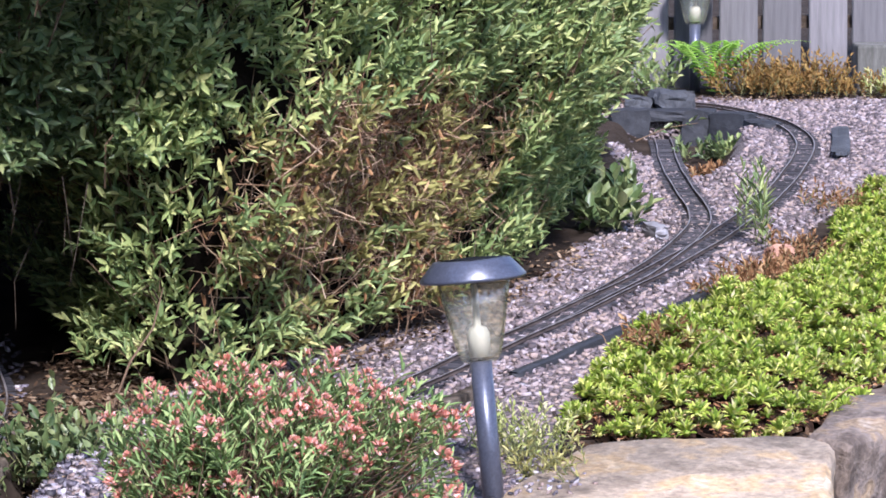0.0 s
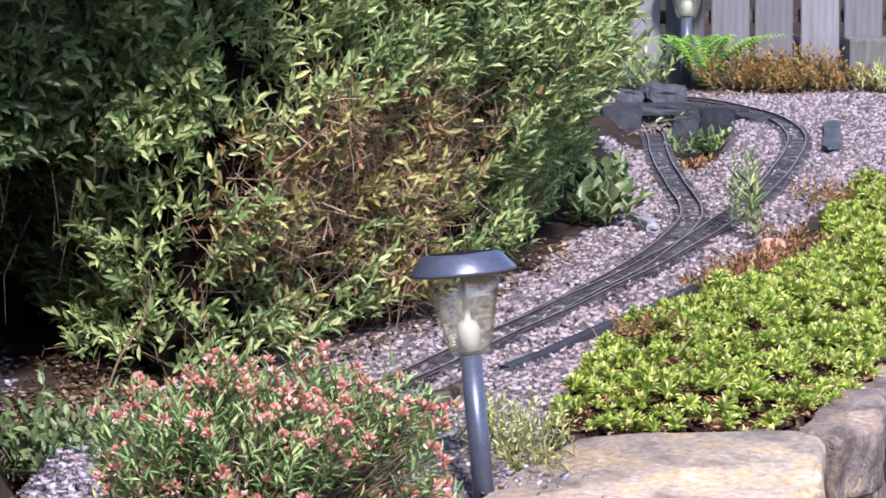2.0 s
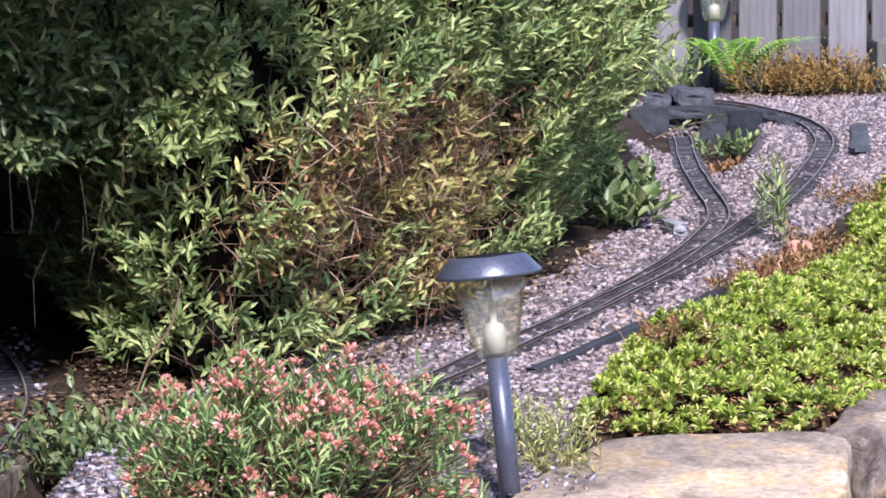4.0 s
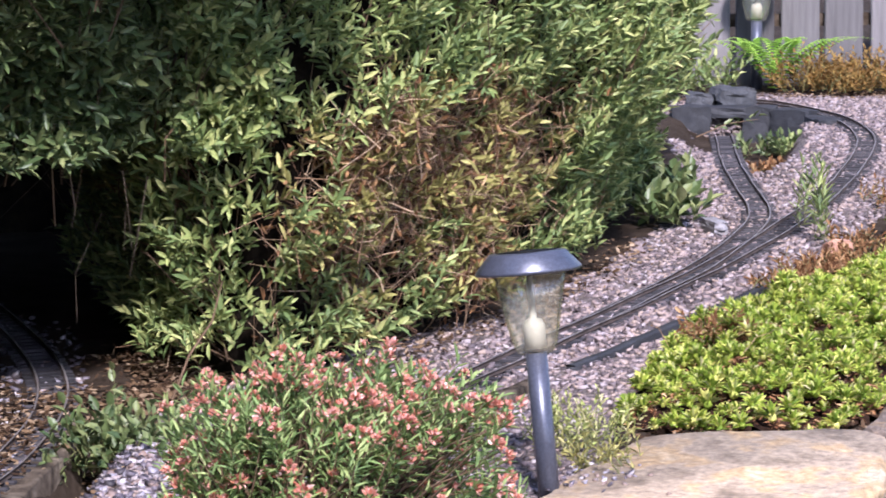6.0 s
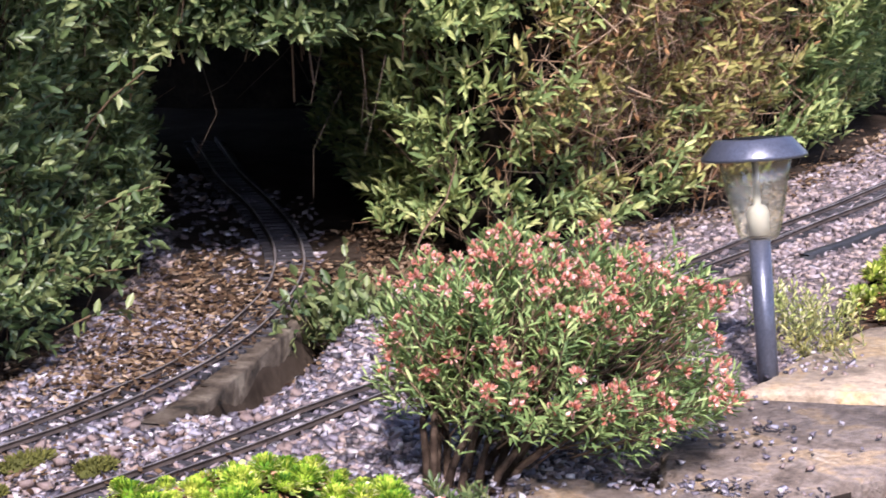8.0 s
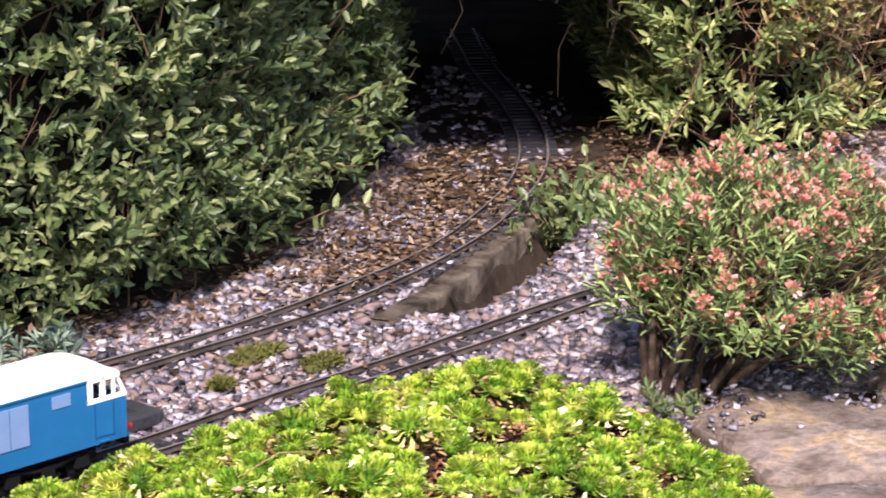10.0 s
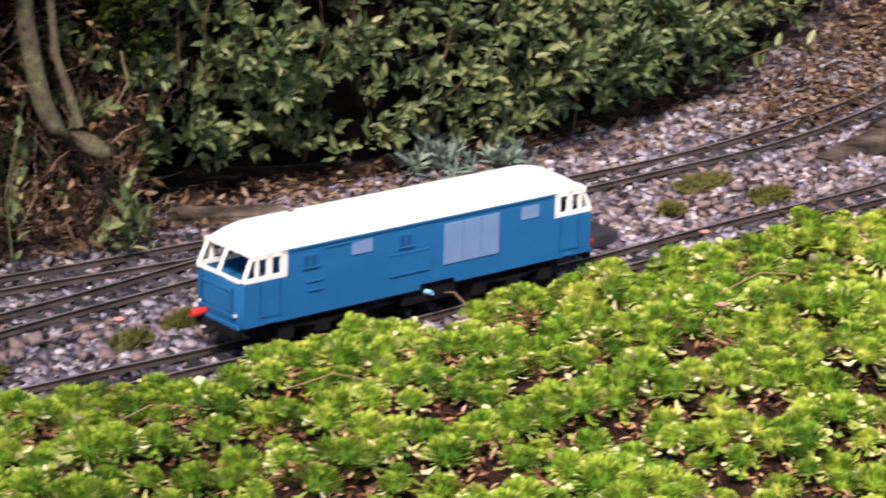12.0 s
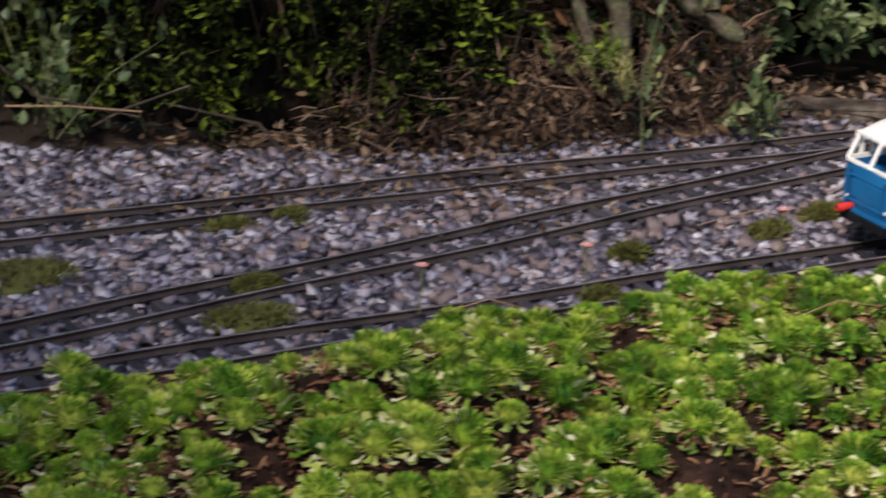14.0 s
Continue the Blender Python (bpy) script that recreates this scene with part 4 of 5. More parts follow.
    for i, (r, z) in enumerate(profile):
        for s in range(sides):
            a = 2 * math.pi * s / sides
            rr = r * (1 + (flute if s % 2 else 0))
            vs.append((rr * math.cos(a), rr * math.sin(a), z))
    n = len(profile)
    for i in range(n - 1):
        for s in range(sides):
            fs.append((i * sides + s, i * sides + (s + 1) % sides, (i + 1) * sides + (s + 1) % sides, (i + 1) * sides + s))
    return mesh_np(name, vs, fs, [material], smooth)


def solar_lamp(at, label, tilt=(0, 0), scale=1.0, fluted=True):
    t = thing("solar_lamp", label, "garden lamp", group="solar garden lamps")
    t.matrix_world = pose(*at, tilt[0], tilt[1], 0) @ Matrix.Diagonal((scale, scale, scale, 1))
    part("post", ring_mesh("post", [(0.0001, -0.04), (0.0105, -0.04), (0.0105, 0.124), (0.0001, 0.124)], 24, M["lamp_metal"]), t)
    part("lens", ring_mesh("lens", [(0.012, 0.1225), (0.0165, 0.1245), (0.0198, 0.131), (0.0238, 0.148), (0.0290, 0.176), (0.0340, 0.203), (0.0328, 0.203), (0.0278, 0.176), (0.0226, 0.149), (0.0186, 0.133), (0.0150, 0.127), (0.001, 0.125)], 56, M["lamp_glass"], False, 0.075), t, "clear fluted plastic lens").visible_shadow = False
    part("bulb", ring_mesh("bulb", [(0.0001, 0.128), (0.0105, 0.128), (0.0110, 0.150), (0.0085, 0.156), (0.0035, 0.158), (0.003, 0.2), (0.0001, 0.2)], 20, M["lamp_white"]), t, "white light holder")
    part("cap", ring_mesh("cap", [(0.0001, 0.2025), (0.0505, 0.2025), (0.0520, 0.2035), (0.0520, 0.206), (0.0385, 0.2215), (0.0375, 0.2225), (0.0001, 0.2228)], 48, M["lamp_metal"], False), t, "dark blue-grey sloping cap")
    part("solar_panel", ring_mesh("solar_panel", [(0.0001, 0.2228), (0.030, 0.2228), (0.030, 0.2236), (0.0001, 0.2236)], 4, M["black_plastic"], False), t)
    return t


solar_lamp((0.045, 2.562, 0.012), "grey metal solar lamp leaning slightly beside the track", (-6.5, -4.6))

# ---- the locomotive ----
def loft(sections):
    vs = [p for s in sections for p in s]
    n = len(sections[0])
    fs = [(i * n + j, i * n + (j + 1) % n, (i + 1) * n + (j + 1) % n, (i + 1) * n + j) for i in range(len(sections) - 1) for j in range(n)]
    return vs, fs


def slab_mesh(name, outline, depth, material, bevel=0.0):
    """A flat outline in x and z, given depth along y."""
    bm = bmesh.new()
    f = bm.faces.new([bm.verts.new((x, 0, z)) for x, z in outline])
    r = bmesh.ops.extrude_face_region(bm, geom=[f])
    bmesh.ops.translate(bm, vec=(0, depth, 0), verts=[v for v in r["geom"] if isinstance(v, bmesh.types.BMVert)])
    if bevel:
        bmesh.ops.bevel(bm, geom=bm.edges[:], offset=bevel, segments=1, affect="EDGES")
    return bm_mesh(name, bm, material)


def locomotive(m):
    t = thing("toy_locomotive", "blue toy diesel locomotive with cream roof on the rails", "toy train")
    t.matrix_world = m
    h, w = 0.1725, 0.030          # half length and half width
    zb, zw, zg, zr = 0.026, 0.061, 0.0805, 0.0945
    wall = 0.0016
    # sides: lower body and upper body between the cabs
    for s in (-1, 1):
        y = s * w - (wall if s > 0 else 0)
        part("body_side", slab_mesh("body_side", [(-h + 0.004, zb), (-0.03, zb), (-0.028, zb + 0.004), (0.004, zb + 0.004), (0.006, zb), (h - 0.004, zb), (h - 0.004, zw), (h - 0.041, zw), (h - 0.043, zg), (-h + 0.043, zg), (-h + 0.041, zw), (-h + 0.004, zw)], wall, M["blue_paint"]), t, m=pose(0, y, 0))
        o = s * (w + 0.0002)

        def plate(nm, x0, x1, z0, z1, mat, proud=0.0007, lab=""):
            box(nm, (x1 - x0, proud * 2, z1 - z0), ((x0 + x1) / 2, o, (z0 + z1) / 2), mat, t, lab, 0.0002)
        for k in range(3):
            plate("louvre_panel", -0.072 + k * 0.0185, -0.0546 + k * 0.0185, 0.042, 0.0745, M["panel_paint"], 0.0007, "pale blue-grey louvre panel")
        plate("grille", 0.052, 0.071, 0.0655, 0.0755, M["panel_paint"], 0.0006, "pale blue-grey grille")
        plate("grille", -0.113, -0.095, 0.0645, 0.0745, M["panel_paint"], 0.0006, "pale blue-grey grille")
        for x0 in (0.104, 0.015):
            for k in range(2):
                plate("small_window", x0 + k * 0.0065, x0 + 0.0055 + k * 0.0065, 0.0635, 0.0735, M["blue_paint"], 0.0010)
                plate("window_pane", x0 + 0.001 + k * 0.0065, x0 + 0.0045 + k * 0.0065, 0.0645, 0.0725, M["blue_dark"], 0.0012)
        plate("raised_panel", -0.0025, 0.0355, 0.0412, 0.0587, M["blue_paint"], 0.0006)
        plate("rib", -0.0025, 0.0355, 0.0577, 0.0587, M["blue_paint"], 0.0011)
        plate("rib", -0.0025, 0.0355, 0.0412, 0.0422, M["blue_paint"], 0.0011)
        plate("rib", 0.060, 0.095, 0.0755, 0.0763, M["blue_paint"], 0.0008)
        plate("gutter", -h + 0.044, h - 0.044, zg - 0.0016, zg - 0.0004, M["blue_paint"], 0.0011)
        for x0 in (0.102, 0.013):
            plate("window_sill", x0 - 0.001, x0 + 0.015, 0.0624, 0.0634, M["blue_paint"], 0.0014)
        plate("step", 0.098, 0.112, 0.0515, 0.0525, M["blue_paint"], 0.0010)
        plate("step", 0.098, 0.112, 0.0445, 0.0455, M["blue_paint"], 0.0010)
        for e in (-1, 1):
            xd = e * (h - 0.027)
            plate("cab_door", xd - 0.009, xd + 0.009, zb + 0.006, zw - 0.001, M["blue_paint"], 0.0006)
            for xe in (xd - 0.0095, xd + 0.0085):
                plate("door_seam", xe, xe + 0.0009, zb + 0.005, zw - 0.001, M["blue_dark"], 0.0008)
            plate("kick_step", xd - 0.005, xd + 0.005, zb + 0.001, zb + 0.0025, M["blue_paint"], 0.0012)
            # cab side in cream: frame strips round three lights
            for (x0, x1, z0, z1) in ((h - 0.0425, h - 0.037, zw, zg), (h - 0.029, h - 0.0245, zw, zg), (h - 0.017, h - 0.0145, zw, zg), (h - 0.0425, h - 0.010, zg - 0.004, zg + 0.0006), (h - 0.0425, h - 0.004, zw - 0.0012, zw + 0.0022)):
                xs_ = sorted((e * x0, e * x1))
                box("cab_frame", (xs_[1] - xs_[0], 0.0026, z1 - z0), ((xs_[0] + xs_[1]) / 2, s * (w - 0.0010), (z0 + z1) / 2), M["cream_paint"], t, "", 0.0003)
            tube("windscreen_post", [(e * (h - 0.004), s * (w - 0.0012), zw), (e * (h - 0.0125), s * (w - 0.0022), zg - 0.001)], [0.0019, 0.0017], M["cream_paint"], t, 6)
    # ends
    for e in (-1, 1):
        sec = []
        for z, pull in ((zb - 0.001, 0.0022), (zb + 0.003, 0.0006), (zb + 0.010, 0.0), (zw - 0.002, 0.0), (zw, 0.0008)):
            sec.append([(e * (h - pull - 0.0042 * abs(k / 6) ** 2.2), k / 6 * (w - 0.0002), z) for k in range(-6, 7)])
        vs = [p for q in sec for p in q]
        fs = [(i * 13 + j, i * 13 + j + 1, (i + 1) * 13 + j + 1, (i + 1) * 13 + j) for i in range(4) for j in range(12)]
        part("cab_front", mesh_np("cab_front", vs, fs, [M["blue_paint"]], True), t)
        box("waist_rail", (0.003, 2 * w - 0.006, 0.0026), (e * (h - 0.0026), 0, zw + 0.0004), M["cream_paint"], t, "", 0.0005)
        box("front_rib", (0.0012, 0.040, 0.0010), (e * (h - 0.0004), 0, zw - 0.0085), M["blue_paint"], t)
        box("front_rib", (0.0012, 0.044, 0.0014), (e * (h - 0.0004), 0, zb + 0.0075), M["blue_paint"], t)
        box("front_lip", (0.0030, 2 * w - 0.004, 0.0030), (e * (h - 0.0014), 0, zb + 0.0004), M["blue_paint"], t, "", 0.0006)
        for s_ in (-1, 1):
            box("front_seam", (0.0010, 0.0010, 0.026), (e * (h - 0.0008), s_ * 0.0195, zb + 0.017), M["blue_dark"], t)
        box("front_panel", (0.0010, 0.034, 0.013), (e * (h - 0.0004), 0, zb + 0.0175), M["blue_paint"], t, "", 0.0004)
        tube("windscreen_pillar", [(e * (h - 0.0012), 0, zw), (e * (h - 0.0105), 0, zg)], [0.0017, 0.0016], M["cream_paint"], t, 6)
        box("windscreen_header", (0.0032, 2 * w - 0.006, 0.0034), (e * (h - 0.0115), 0, zg - 0.0004), M["cream_paint"], t, "", 0.0008)
        box("cab_floor", (0.040, 2 * w - 0.004, 0.0012), (e * (h - 0.024), 0, zw - 0.0075), M["blue_paint"], t)
        box("cab_bulkhead", (0.0012, 2 * w - 0.004, 0.040), (e * (h - 0.0425), 0, zw), M["blue_paint"], t)
        for s in (-1, 1):
            box("marker_light", (0.0012, 0.0022, 0.0022), (e * (h - 0.0012), s * 0.0225, zb + 0.0088), M["cream_paint"], t)
        box("buffer_beam", (0.006, 0.050, 0.0065), (e * (h - 0.001), 0, zb - 0.0045), M["black_plastic"], t, "", 0.0008)
        tube("coupling_hook", [(e * (h + 0.001), 0, zb - 0.006), (e * (h + 0.011), 0, zb - 0.007), (e * (h + 0.0125), 0, zb - 0.012)], [0.0026, 0.0026, 0.0022], M["black_plastic"], t, 8)
        tube("red_lamp", [(e * (h - 0.001), -e * 0.016, zb + 0.003), (e * (h + 0.0085), -e * 0.016, zb + 0.0025), (e * (h + 0.0115), -e * 0.016, zb + 0.0025)], [0.0028, 0.0036, 0.0024], M["red_plastic"], t, 10, "red lamp knob")
        # bogies and wheels
        box("bogie_frame", (0.108, 0.036, 0.011), (e * 0.093, 0, 0.0165), M["black_plastic"], t, "", 0.0015)
        for s in (-1, 1):
            for k in (-0.034, 0.0, 0.034):
                box("axle_box", (0.013, 0.006, 0.010), (e * 0.093 + k, s * 0.0225, 0.0140), M["black_plastic"], t, "", 0.001)
                wheel = part("wheel", ring_mesh("wheel", [(0.0001, 0), (0.0118, 0), (0.0118, 0.001), (0.0105, 0.0012), (0.0105, 0.0042), (0.0001, 0.0042)], 24, M["black_plastic"]), t, m=pose(e * 0.093 + k, s * 0.0166 + 0.002, 0.0106, 90, 0, 0))
            tube("side_spring", [(e * 0.093 - 0.045, s * 0.0225, 0.021), (e * 0.093, s * 0.0235, 0.0155), (e * 0.093 + 0.045, s * 0.0225, 0.021)], [0.0018, 0.0022, 0.0018], M["black_plastic"], t, 6)
    box("fuel_tank", (0.052, 0.052, 0.014), (-0.008, 0, 0.020), M["black_plastic"], t, "", 0.002)
    for s in (-1, 1):
        tube("switch_lever", [(-0.004, s * 0.026, 0.022), (-0.004, s * 0.0335, 0.0225)], [0.0022, 0.0018], M["pale_blue"], t, 8, "pale blue switch lever")
    # roof: an arched skin, drawn in and down towards both ends
    secs = []
    for x in np.r_[-h + 0.0105, -h + 0.013, -h + 0.020, -h + 0.030, -h + 0.040, np.linspace(-h + 0.05, h - 0.05, 9), h - 0.040, h - 0.030, h - 0.020, h - 0.013, h - 0.0105]:
        q = max(0.0, (abs(x) - (h - 0.042)) / 0.0315)
        top, ww = zr - 0.0135 * q ** 2.0, w + 0.0006 - 0.0018 * q ** 3
        secs.append([(x, -math.cos(math.pi * k / 14) * ww, zg + (top - zg) * math.sin(math.pi * k / 14) ** 0.72) for k in range(15)])
    vs = [p for q in secs for p in q]
    fs = [(i * 15 + j, i * 15 + j + 1, (i + 1) * 15 + j + 1, (i + 1) * 15 + j) for i in range(len(secs) - 1) for j in range(14)]
    roof = part("roof", mesh_np("roof", vs, fs, [M["cream_paint"]], True), t, "cream arched roof")
    for x in (-h + 0.0105, h - 0.0105):
        sec = [(x, -math.cos(math.pi * k / 14) * (w - 0.0012), zg + 0.001 * math.sin(math.pi * k / 14)) for k in range(15)]
        bm = bmesh.new()
        bm.faces.new([bm.verts.new(p) for p in secs[0 if x < 0 else -1]])
        part("roof_end", bm_mesh("roof_end", bm, M["cream_paint"]), roof)
    for x, y in ((0.13, 0.004), (0.097, -0.012), (-0.128, 0.006)):
        box("roof_vent", (0.006, 0.0015, 0.0012), (x, y, zr - 0.0008), M["black_plastic"] if y else M["cream_paint"], roof, "", 0.0003)
    return t


M["blue_dark"] = surface("blue_dark", [(0.3, (0.006, 0.05, 0.14)), (0.7, (0.009, 0.07, 0.18))], 30, 0.4, 200, 0.00002, grain=0.12)
LOCO_TURN = 240.3
LOCO_FRONT = (-0.796, 1.592)
la = radians(LOCO_TURN)
locomotive(pose(LOCO_FRONT[0] - 0.1725 * math.cos(la), LOCO_FRONT[1] - 0.1725 * math.sin(la), 0.0005, 0, 0, LOCO_TURN))

# ---- flowering shrub ----
def flower_shrub(at, label):
    t = thing("flowering_shrub", label, "shrub")
    r = np.random.default_rng(41)
    base = np.array(at)
    n = 760
    u = r.normal(size=(n, 3))
    u[:, 2] = np.abs(u[:, 2]) * 1.05 - 0.22
    u = unit(u)
    rad = r.uniform(0.30, 1.06, n)[:, None] ** 0.55
    tips = base + np.array([0.074, 0.050, 0.100]) + u * rad * np.array([0.162, 0.150, 0.106])
    tips[:, 2] -= 0.30 * np.clip(tips[:, 0] - base[0] - 0.06, 0, 1) * (tips[:, 2] < base[2] + 0.13)
    tips += 0.020 * np.stack([wobble(tips, 34, 1), wobble(tips, 30, 3), wobble(tips, 38, 5)], 1)
    tips[:, 2] = np.maximum(tips[:, 2], 0.022)
    inner = base + np.array([0.022, 0.012, 0.015]) + (tips - base - np.array([0.022, 0.012, 0.015])) * r.uniform(0.38, 0.62, (n, 1)) + r.normal(size=(n, 3)) * 0.010
    twig_part("stem_growth", inner, tips, 0.0011, M["twig"], t)
    # stout bare stems fanning out of the ground
    for k in range(15):
        a = -2.9 + k * 0.42
        q = 0.45 + 0.55 * ((k * 0.618) % 1)
        e = base + np.array([0.045 + 0.115 * q * math.cos(a), 0.03 + 0.10 * q * math.sin(a), 0.10 + 0.03 * math.sin(k)])
        f = base + np.array([0.034 * math.cos(a) + 0.006, 0.022 * math.sin(a), -0.01])
        m = f * 0.55 + e * 0.45 + np.array([0.016 * math.cos(a + 1.1 * k), 0.010 * math.sin(2.3 * k), 0.010])
        tube("branch", [f, f * 0.75 + m * 0.25 + np.array([0, 0, 0.010]), m, e], [0.0044, 0.0037, 0.0030, 0.0013], M["stem_bark"], t, 7)
    way = unit(tips - inner) + UP * 0.45
    leaf_part("foliage", sprigs(tips - unit(way) * 0.046, way, 0.050, 14, 0.0175, 0.0034, 1.3), M["heather_leaf"], t)
    # flower heads: tight balls of small coral tubes on most shoot tips
    fl = r.uniform(size=n) < 0.50
    k = int(fl.sum())
    head = r.uniform(0.6, 1.15, k)
    per = 30
    d = unit(r.normal(size=(k, per, 3)) + way[fl][:, None] * 0.9)
    at_ = (tips[fl] + unit(way[fl]) * 0.003)[:, None] + d * (0.0030 * head)[:, None, None]
    leaf_part("blossom", (at_.reshape(-1, 3), d.reshape(-1, 3), r.normal(size=(k * per, 3)), (r.uniform(0.004, 0.0068, (k, per)) * head[:, None]).ravel(), 0.0032), M["petal"], t, "coral pink flower heads")
    return t


flower_shrub((-0.212, 2.185, 0.0), "bushy shrub covered in coral pink flower clusters")

# ---- coping stones of the raised bed ----
def stone(outline, top, deep, label, seed, name="coping_stone", material="sandstone", group="coping stones of the raised bed"):
    bm = bmesh.new()
    n = len(outline)
    cx, cy = np.mean(outline, axis=0)
    f = bm.faces.new([bm.verts.new((x - cx, y - cy, 0)) for x, y in outline])
    r = bmesh.ops.extrude_face_region(bm, geom=[f])
    bmesh.ops.translate(bm, vec=(0, 0, -deep), verts=[v for v in r["geom"] if isinstance(v, bmesh.types.BMVert)])
    bmesh.ops.bevel(bm, geom=bm.edges[:], offset=0.005, segments=1, affect="EDGES")
    bmesh.ops.subdivide_edges(bm, edges=bm.edges[:], cuts=7, use_grid_fill=True)
    for v in bm.verts:
        v.co += Vector((noise.noise(v.co * 25 + Vector((seed, 0, 0))), noise.noise(v.co * 25 + Vector((0, seed, 5))), noise.noise(v.co * 18 + Vector((seed, 9, 0))))) * 0.006
        v.co += Vector((noise.noise(v.co * 70 + Vector((0, seed, 3))), noise.noise(v.co * 70 + Vector((seed, 4, 0))), noise.noise(v.co * 60 + Vector((2, 0, seed))))) * 0.0025
    ob = new(name, bm_mesh(name, bm, M[material], True))
    ob.location = (cx, cy, top)
    return tagged(ob, label, "stone", group)


stone([(0.145, 2.775), (0.37, 2.80), (0.402, 2.745), (0.374, 2.56), (0.335, 2.475), (0.02, 2.49), (0.055, 2.575)], 0.004, 0.075, "weathered pale sandstone coping slab", 1)
stone([(0.012, 2.48), (0.33, 2.465), (0.21, 2.28), (0.062, 2.148), (-0.04, 2.185), (-0.045, 2.30)], 0.0, 0.075, "dusty greyish sandstone coping slab", 2, material="brown_stone")
stone([(-0.168, 2.19), (-0.05, 2.175), (0.056, 2.138), (0.052, 2.06), (0.018, 1.992), (-0.10, 1.955), (-0.185, 2.09)], 0.003, 0.075, "brown stained sandstone coping slab", 3, material="brown_stone")
stone([(-0.105, 1.945), (0.010, 1.982), (-0.075, 1.66), (-0.2, 1.7)], 0.0, 0.075, "brown stained sandstone coping slab", 4, material="brown_stone")
stone([(0.383, 2.812), (0.415, 2.752), (0.480, 2.842), (0.508, 3.0), (0.452, 3.0)], 0.001, 0.075, "grey-brown sandstone coping slab", 5, material="brown_stone")
stone([(0.458, 3.01), (0.512, 3.008), (0.60, 3.27), (0.535, 3.29)], -0.003, 0.075, "grey-brown sandstone coping slab", 6, material="brown_stone")
# rough stones of the wall under the coping
for i, (a, b) in enumerate([((0.02, 1.99), (0.05, 2.15)), ((0.06, 2.16), (0.20, 2.30)), ((0.205, 2.31), (0.325, 2.47)), ((0.33, 2.48), (0.365, 2.60)), ((0.367, 2.61), (0.395, 2.74)), ((0.405, 2.755), (0.468, 2.845)), ((0.472, 2.855), (0.50, 3.0)), ((0.503, 3.01), (0.59, 3.26))]):
    a, b = Vector(a), Vector(b)
    side = Vector((b.y - a.y, a.x - b.x)).normalized() * -0.10
    stone([tuple(a), tuple(b), tuple(b + side), tuple(a + side)], -0.076, 0.12, "rough brown walling stone under the coping", 11 + i, "walling_stone", "brown_stone" if i % 3 == 1 else "sandstone", "stones of the bed wall")
chips = thing("loose_chippings", "loose pale chippings scattered over the coping slabs", "gravel", kind="stuff")
p = np.concatenate([np.random.default_rng(51).normal(size=(70, 2)) * [0.05, 0.012] + [0.0, 2.165], np.random.default_rng(52).normal(size=(90, 2)) * [0.05, 0.06] + [0.02, 2.33], np.random.default_rng(53).normal(size=(60, 2)) * [0.018, 0.05] + [-0.16, 2.13], np.random.default_rng(54).normal(size=(60, 2)) * [0.03, 0.03] + [0.09, 2.60]])
scatter_rocks("chipping_layer", p, 0.0045, np.random.default_rng(55).uniform(0.0018, 0.0042, len(p)), M["shade_toned_chip"], chips, seed=12)

# ---- fence ----
fence = thing("board_fence", "weathered grey vertical board garden fence", "fence")
bm = bmesh.new()
bmesh.ops.create_cube(bm, size=1)
bmesh.ops.scale(bm, vec=(0.0905, 0.016, 1.3), verts=bm.verts)
bmesh.ops.bevel(bm, geom=bm.edges[:], offset=0.003, segments=1, affect="EDGES")
board = bm_mesh("board", bm, M["fence_wood"])
for i in range(-6, 9):
    x = 0.498 + 0.1044 * i
    part("board", board, fence, m=pose(x, 6.42 + random.uniform(-0.003, 0.003), 0.62 + random.uniform(-0.01, 0.01), 0, random.uniform(-0.5, 0.5), 0))
box("rail", (2.4, 0.03, 0.03), (0.7, 6.452, 0.145), M["bark"], fence)
box("rail", (2.4, 0.03, 0.07), (0.7, 6.452, 0.9), M["bark"], fence)
box("post", (0.12, 0.09, 1.4), (1.03, 6.34, -0.60), M["post_wood"], fence, "dark weathered fence post", 0.006)

# ---- stones, boards and small structures by the line ----
def ribbon(name, poly, width, top, deep, material, parent, label="", seed=0, uneven=0.12):
    """A low uneven strip along a plan line."""
    n = max(8, int(along(poly, 20)[1] / 0.02))
    p, _ = along(poly, n)
    d = unit(np.gradient(p, axis=0))
    nr = np.stack([-d[:, 1], d[:, 0]], 1)
    w = width / 2 * (1 + uneven * wobble(np.c_[p, p[:, 0]], 14, seed))
    z = top + 0.0015 * wobble(np.c_[p, p[:, 0]], 18, seed + 3)
    ring = [np.c_[p + nr * w[:, None], z - deep], np.c_[p + nr * w[:, None], z - 0.002], np.c_[p + nr * (w * 0.85)[:, None], z], np.c_[p - nr * (w * 0.85)[:, None], z], np.c_[p - nr * w[:, None], z - 0.002], np.c_[p - nr * w[:, None], z - deep]]
    v = np.array(ring)
    k = np.arange(6 * n).reshape(6, n)
    q = np.stack([k[:-1, :-1], k[:-1, 1:], k[1:, 1:], k[1:, :-1]], -1).reshape(-1, 4)
    q = np.r_[q, [[k[0, 0], k[1, 0], k[4, 0], k[5, 0]], [k[0, -1], k[1, -1], k[4, -1], k[5, -1]]]]
    me = mesh_np(name, v.reshape(-1, 3), q, [material])
    if parent is None:
        return tagged(new(name, me), label)
    return part(name, me, parent, label)


ed = thing("track_edging", "dark weathered edging strip beside the ballast", "edging")
ribbon("strip", EDGE[3:], 0.013, 0.0005, 0.03, M["slate"], ed, "blackened edging strip", 1)
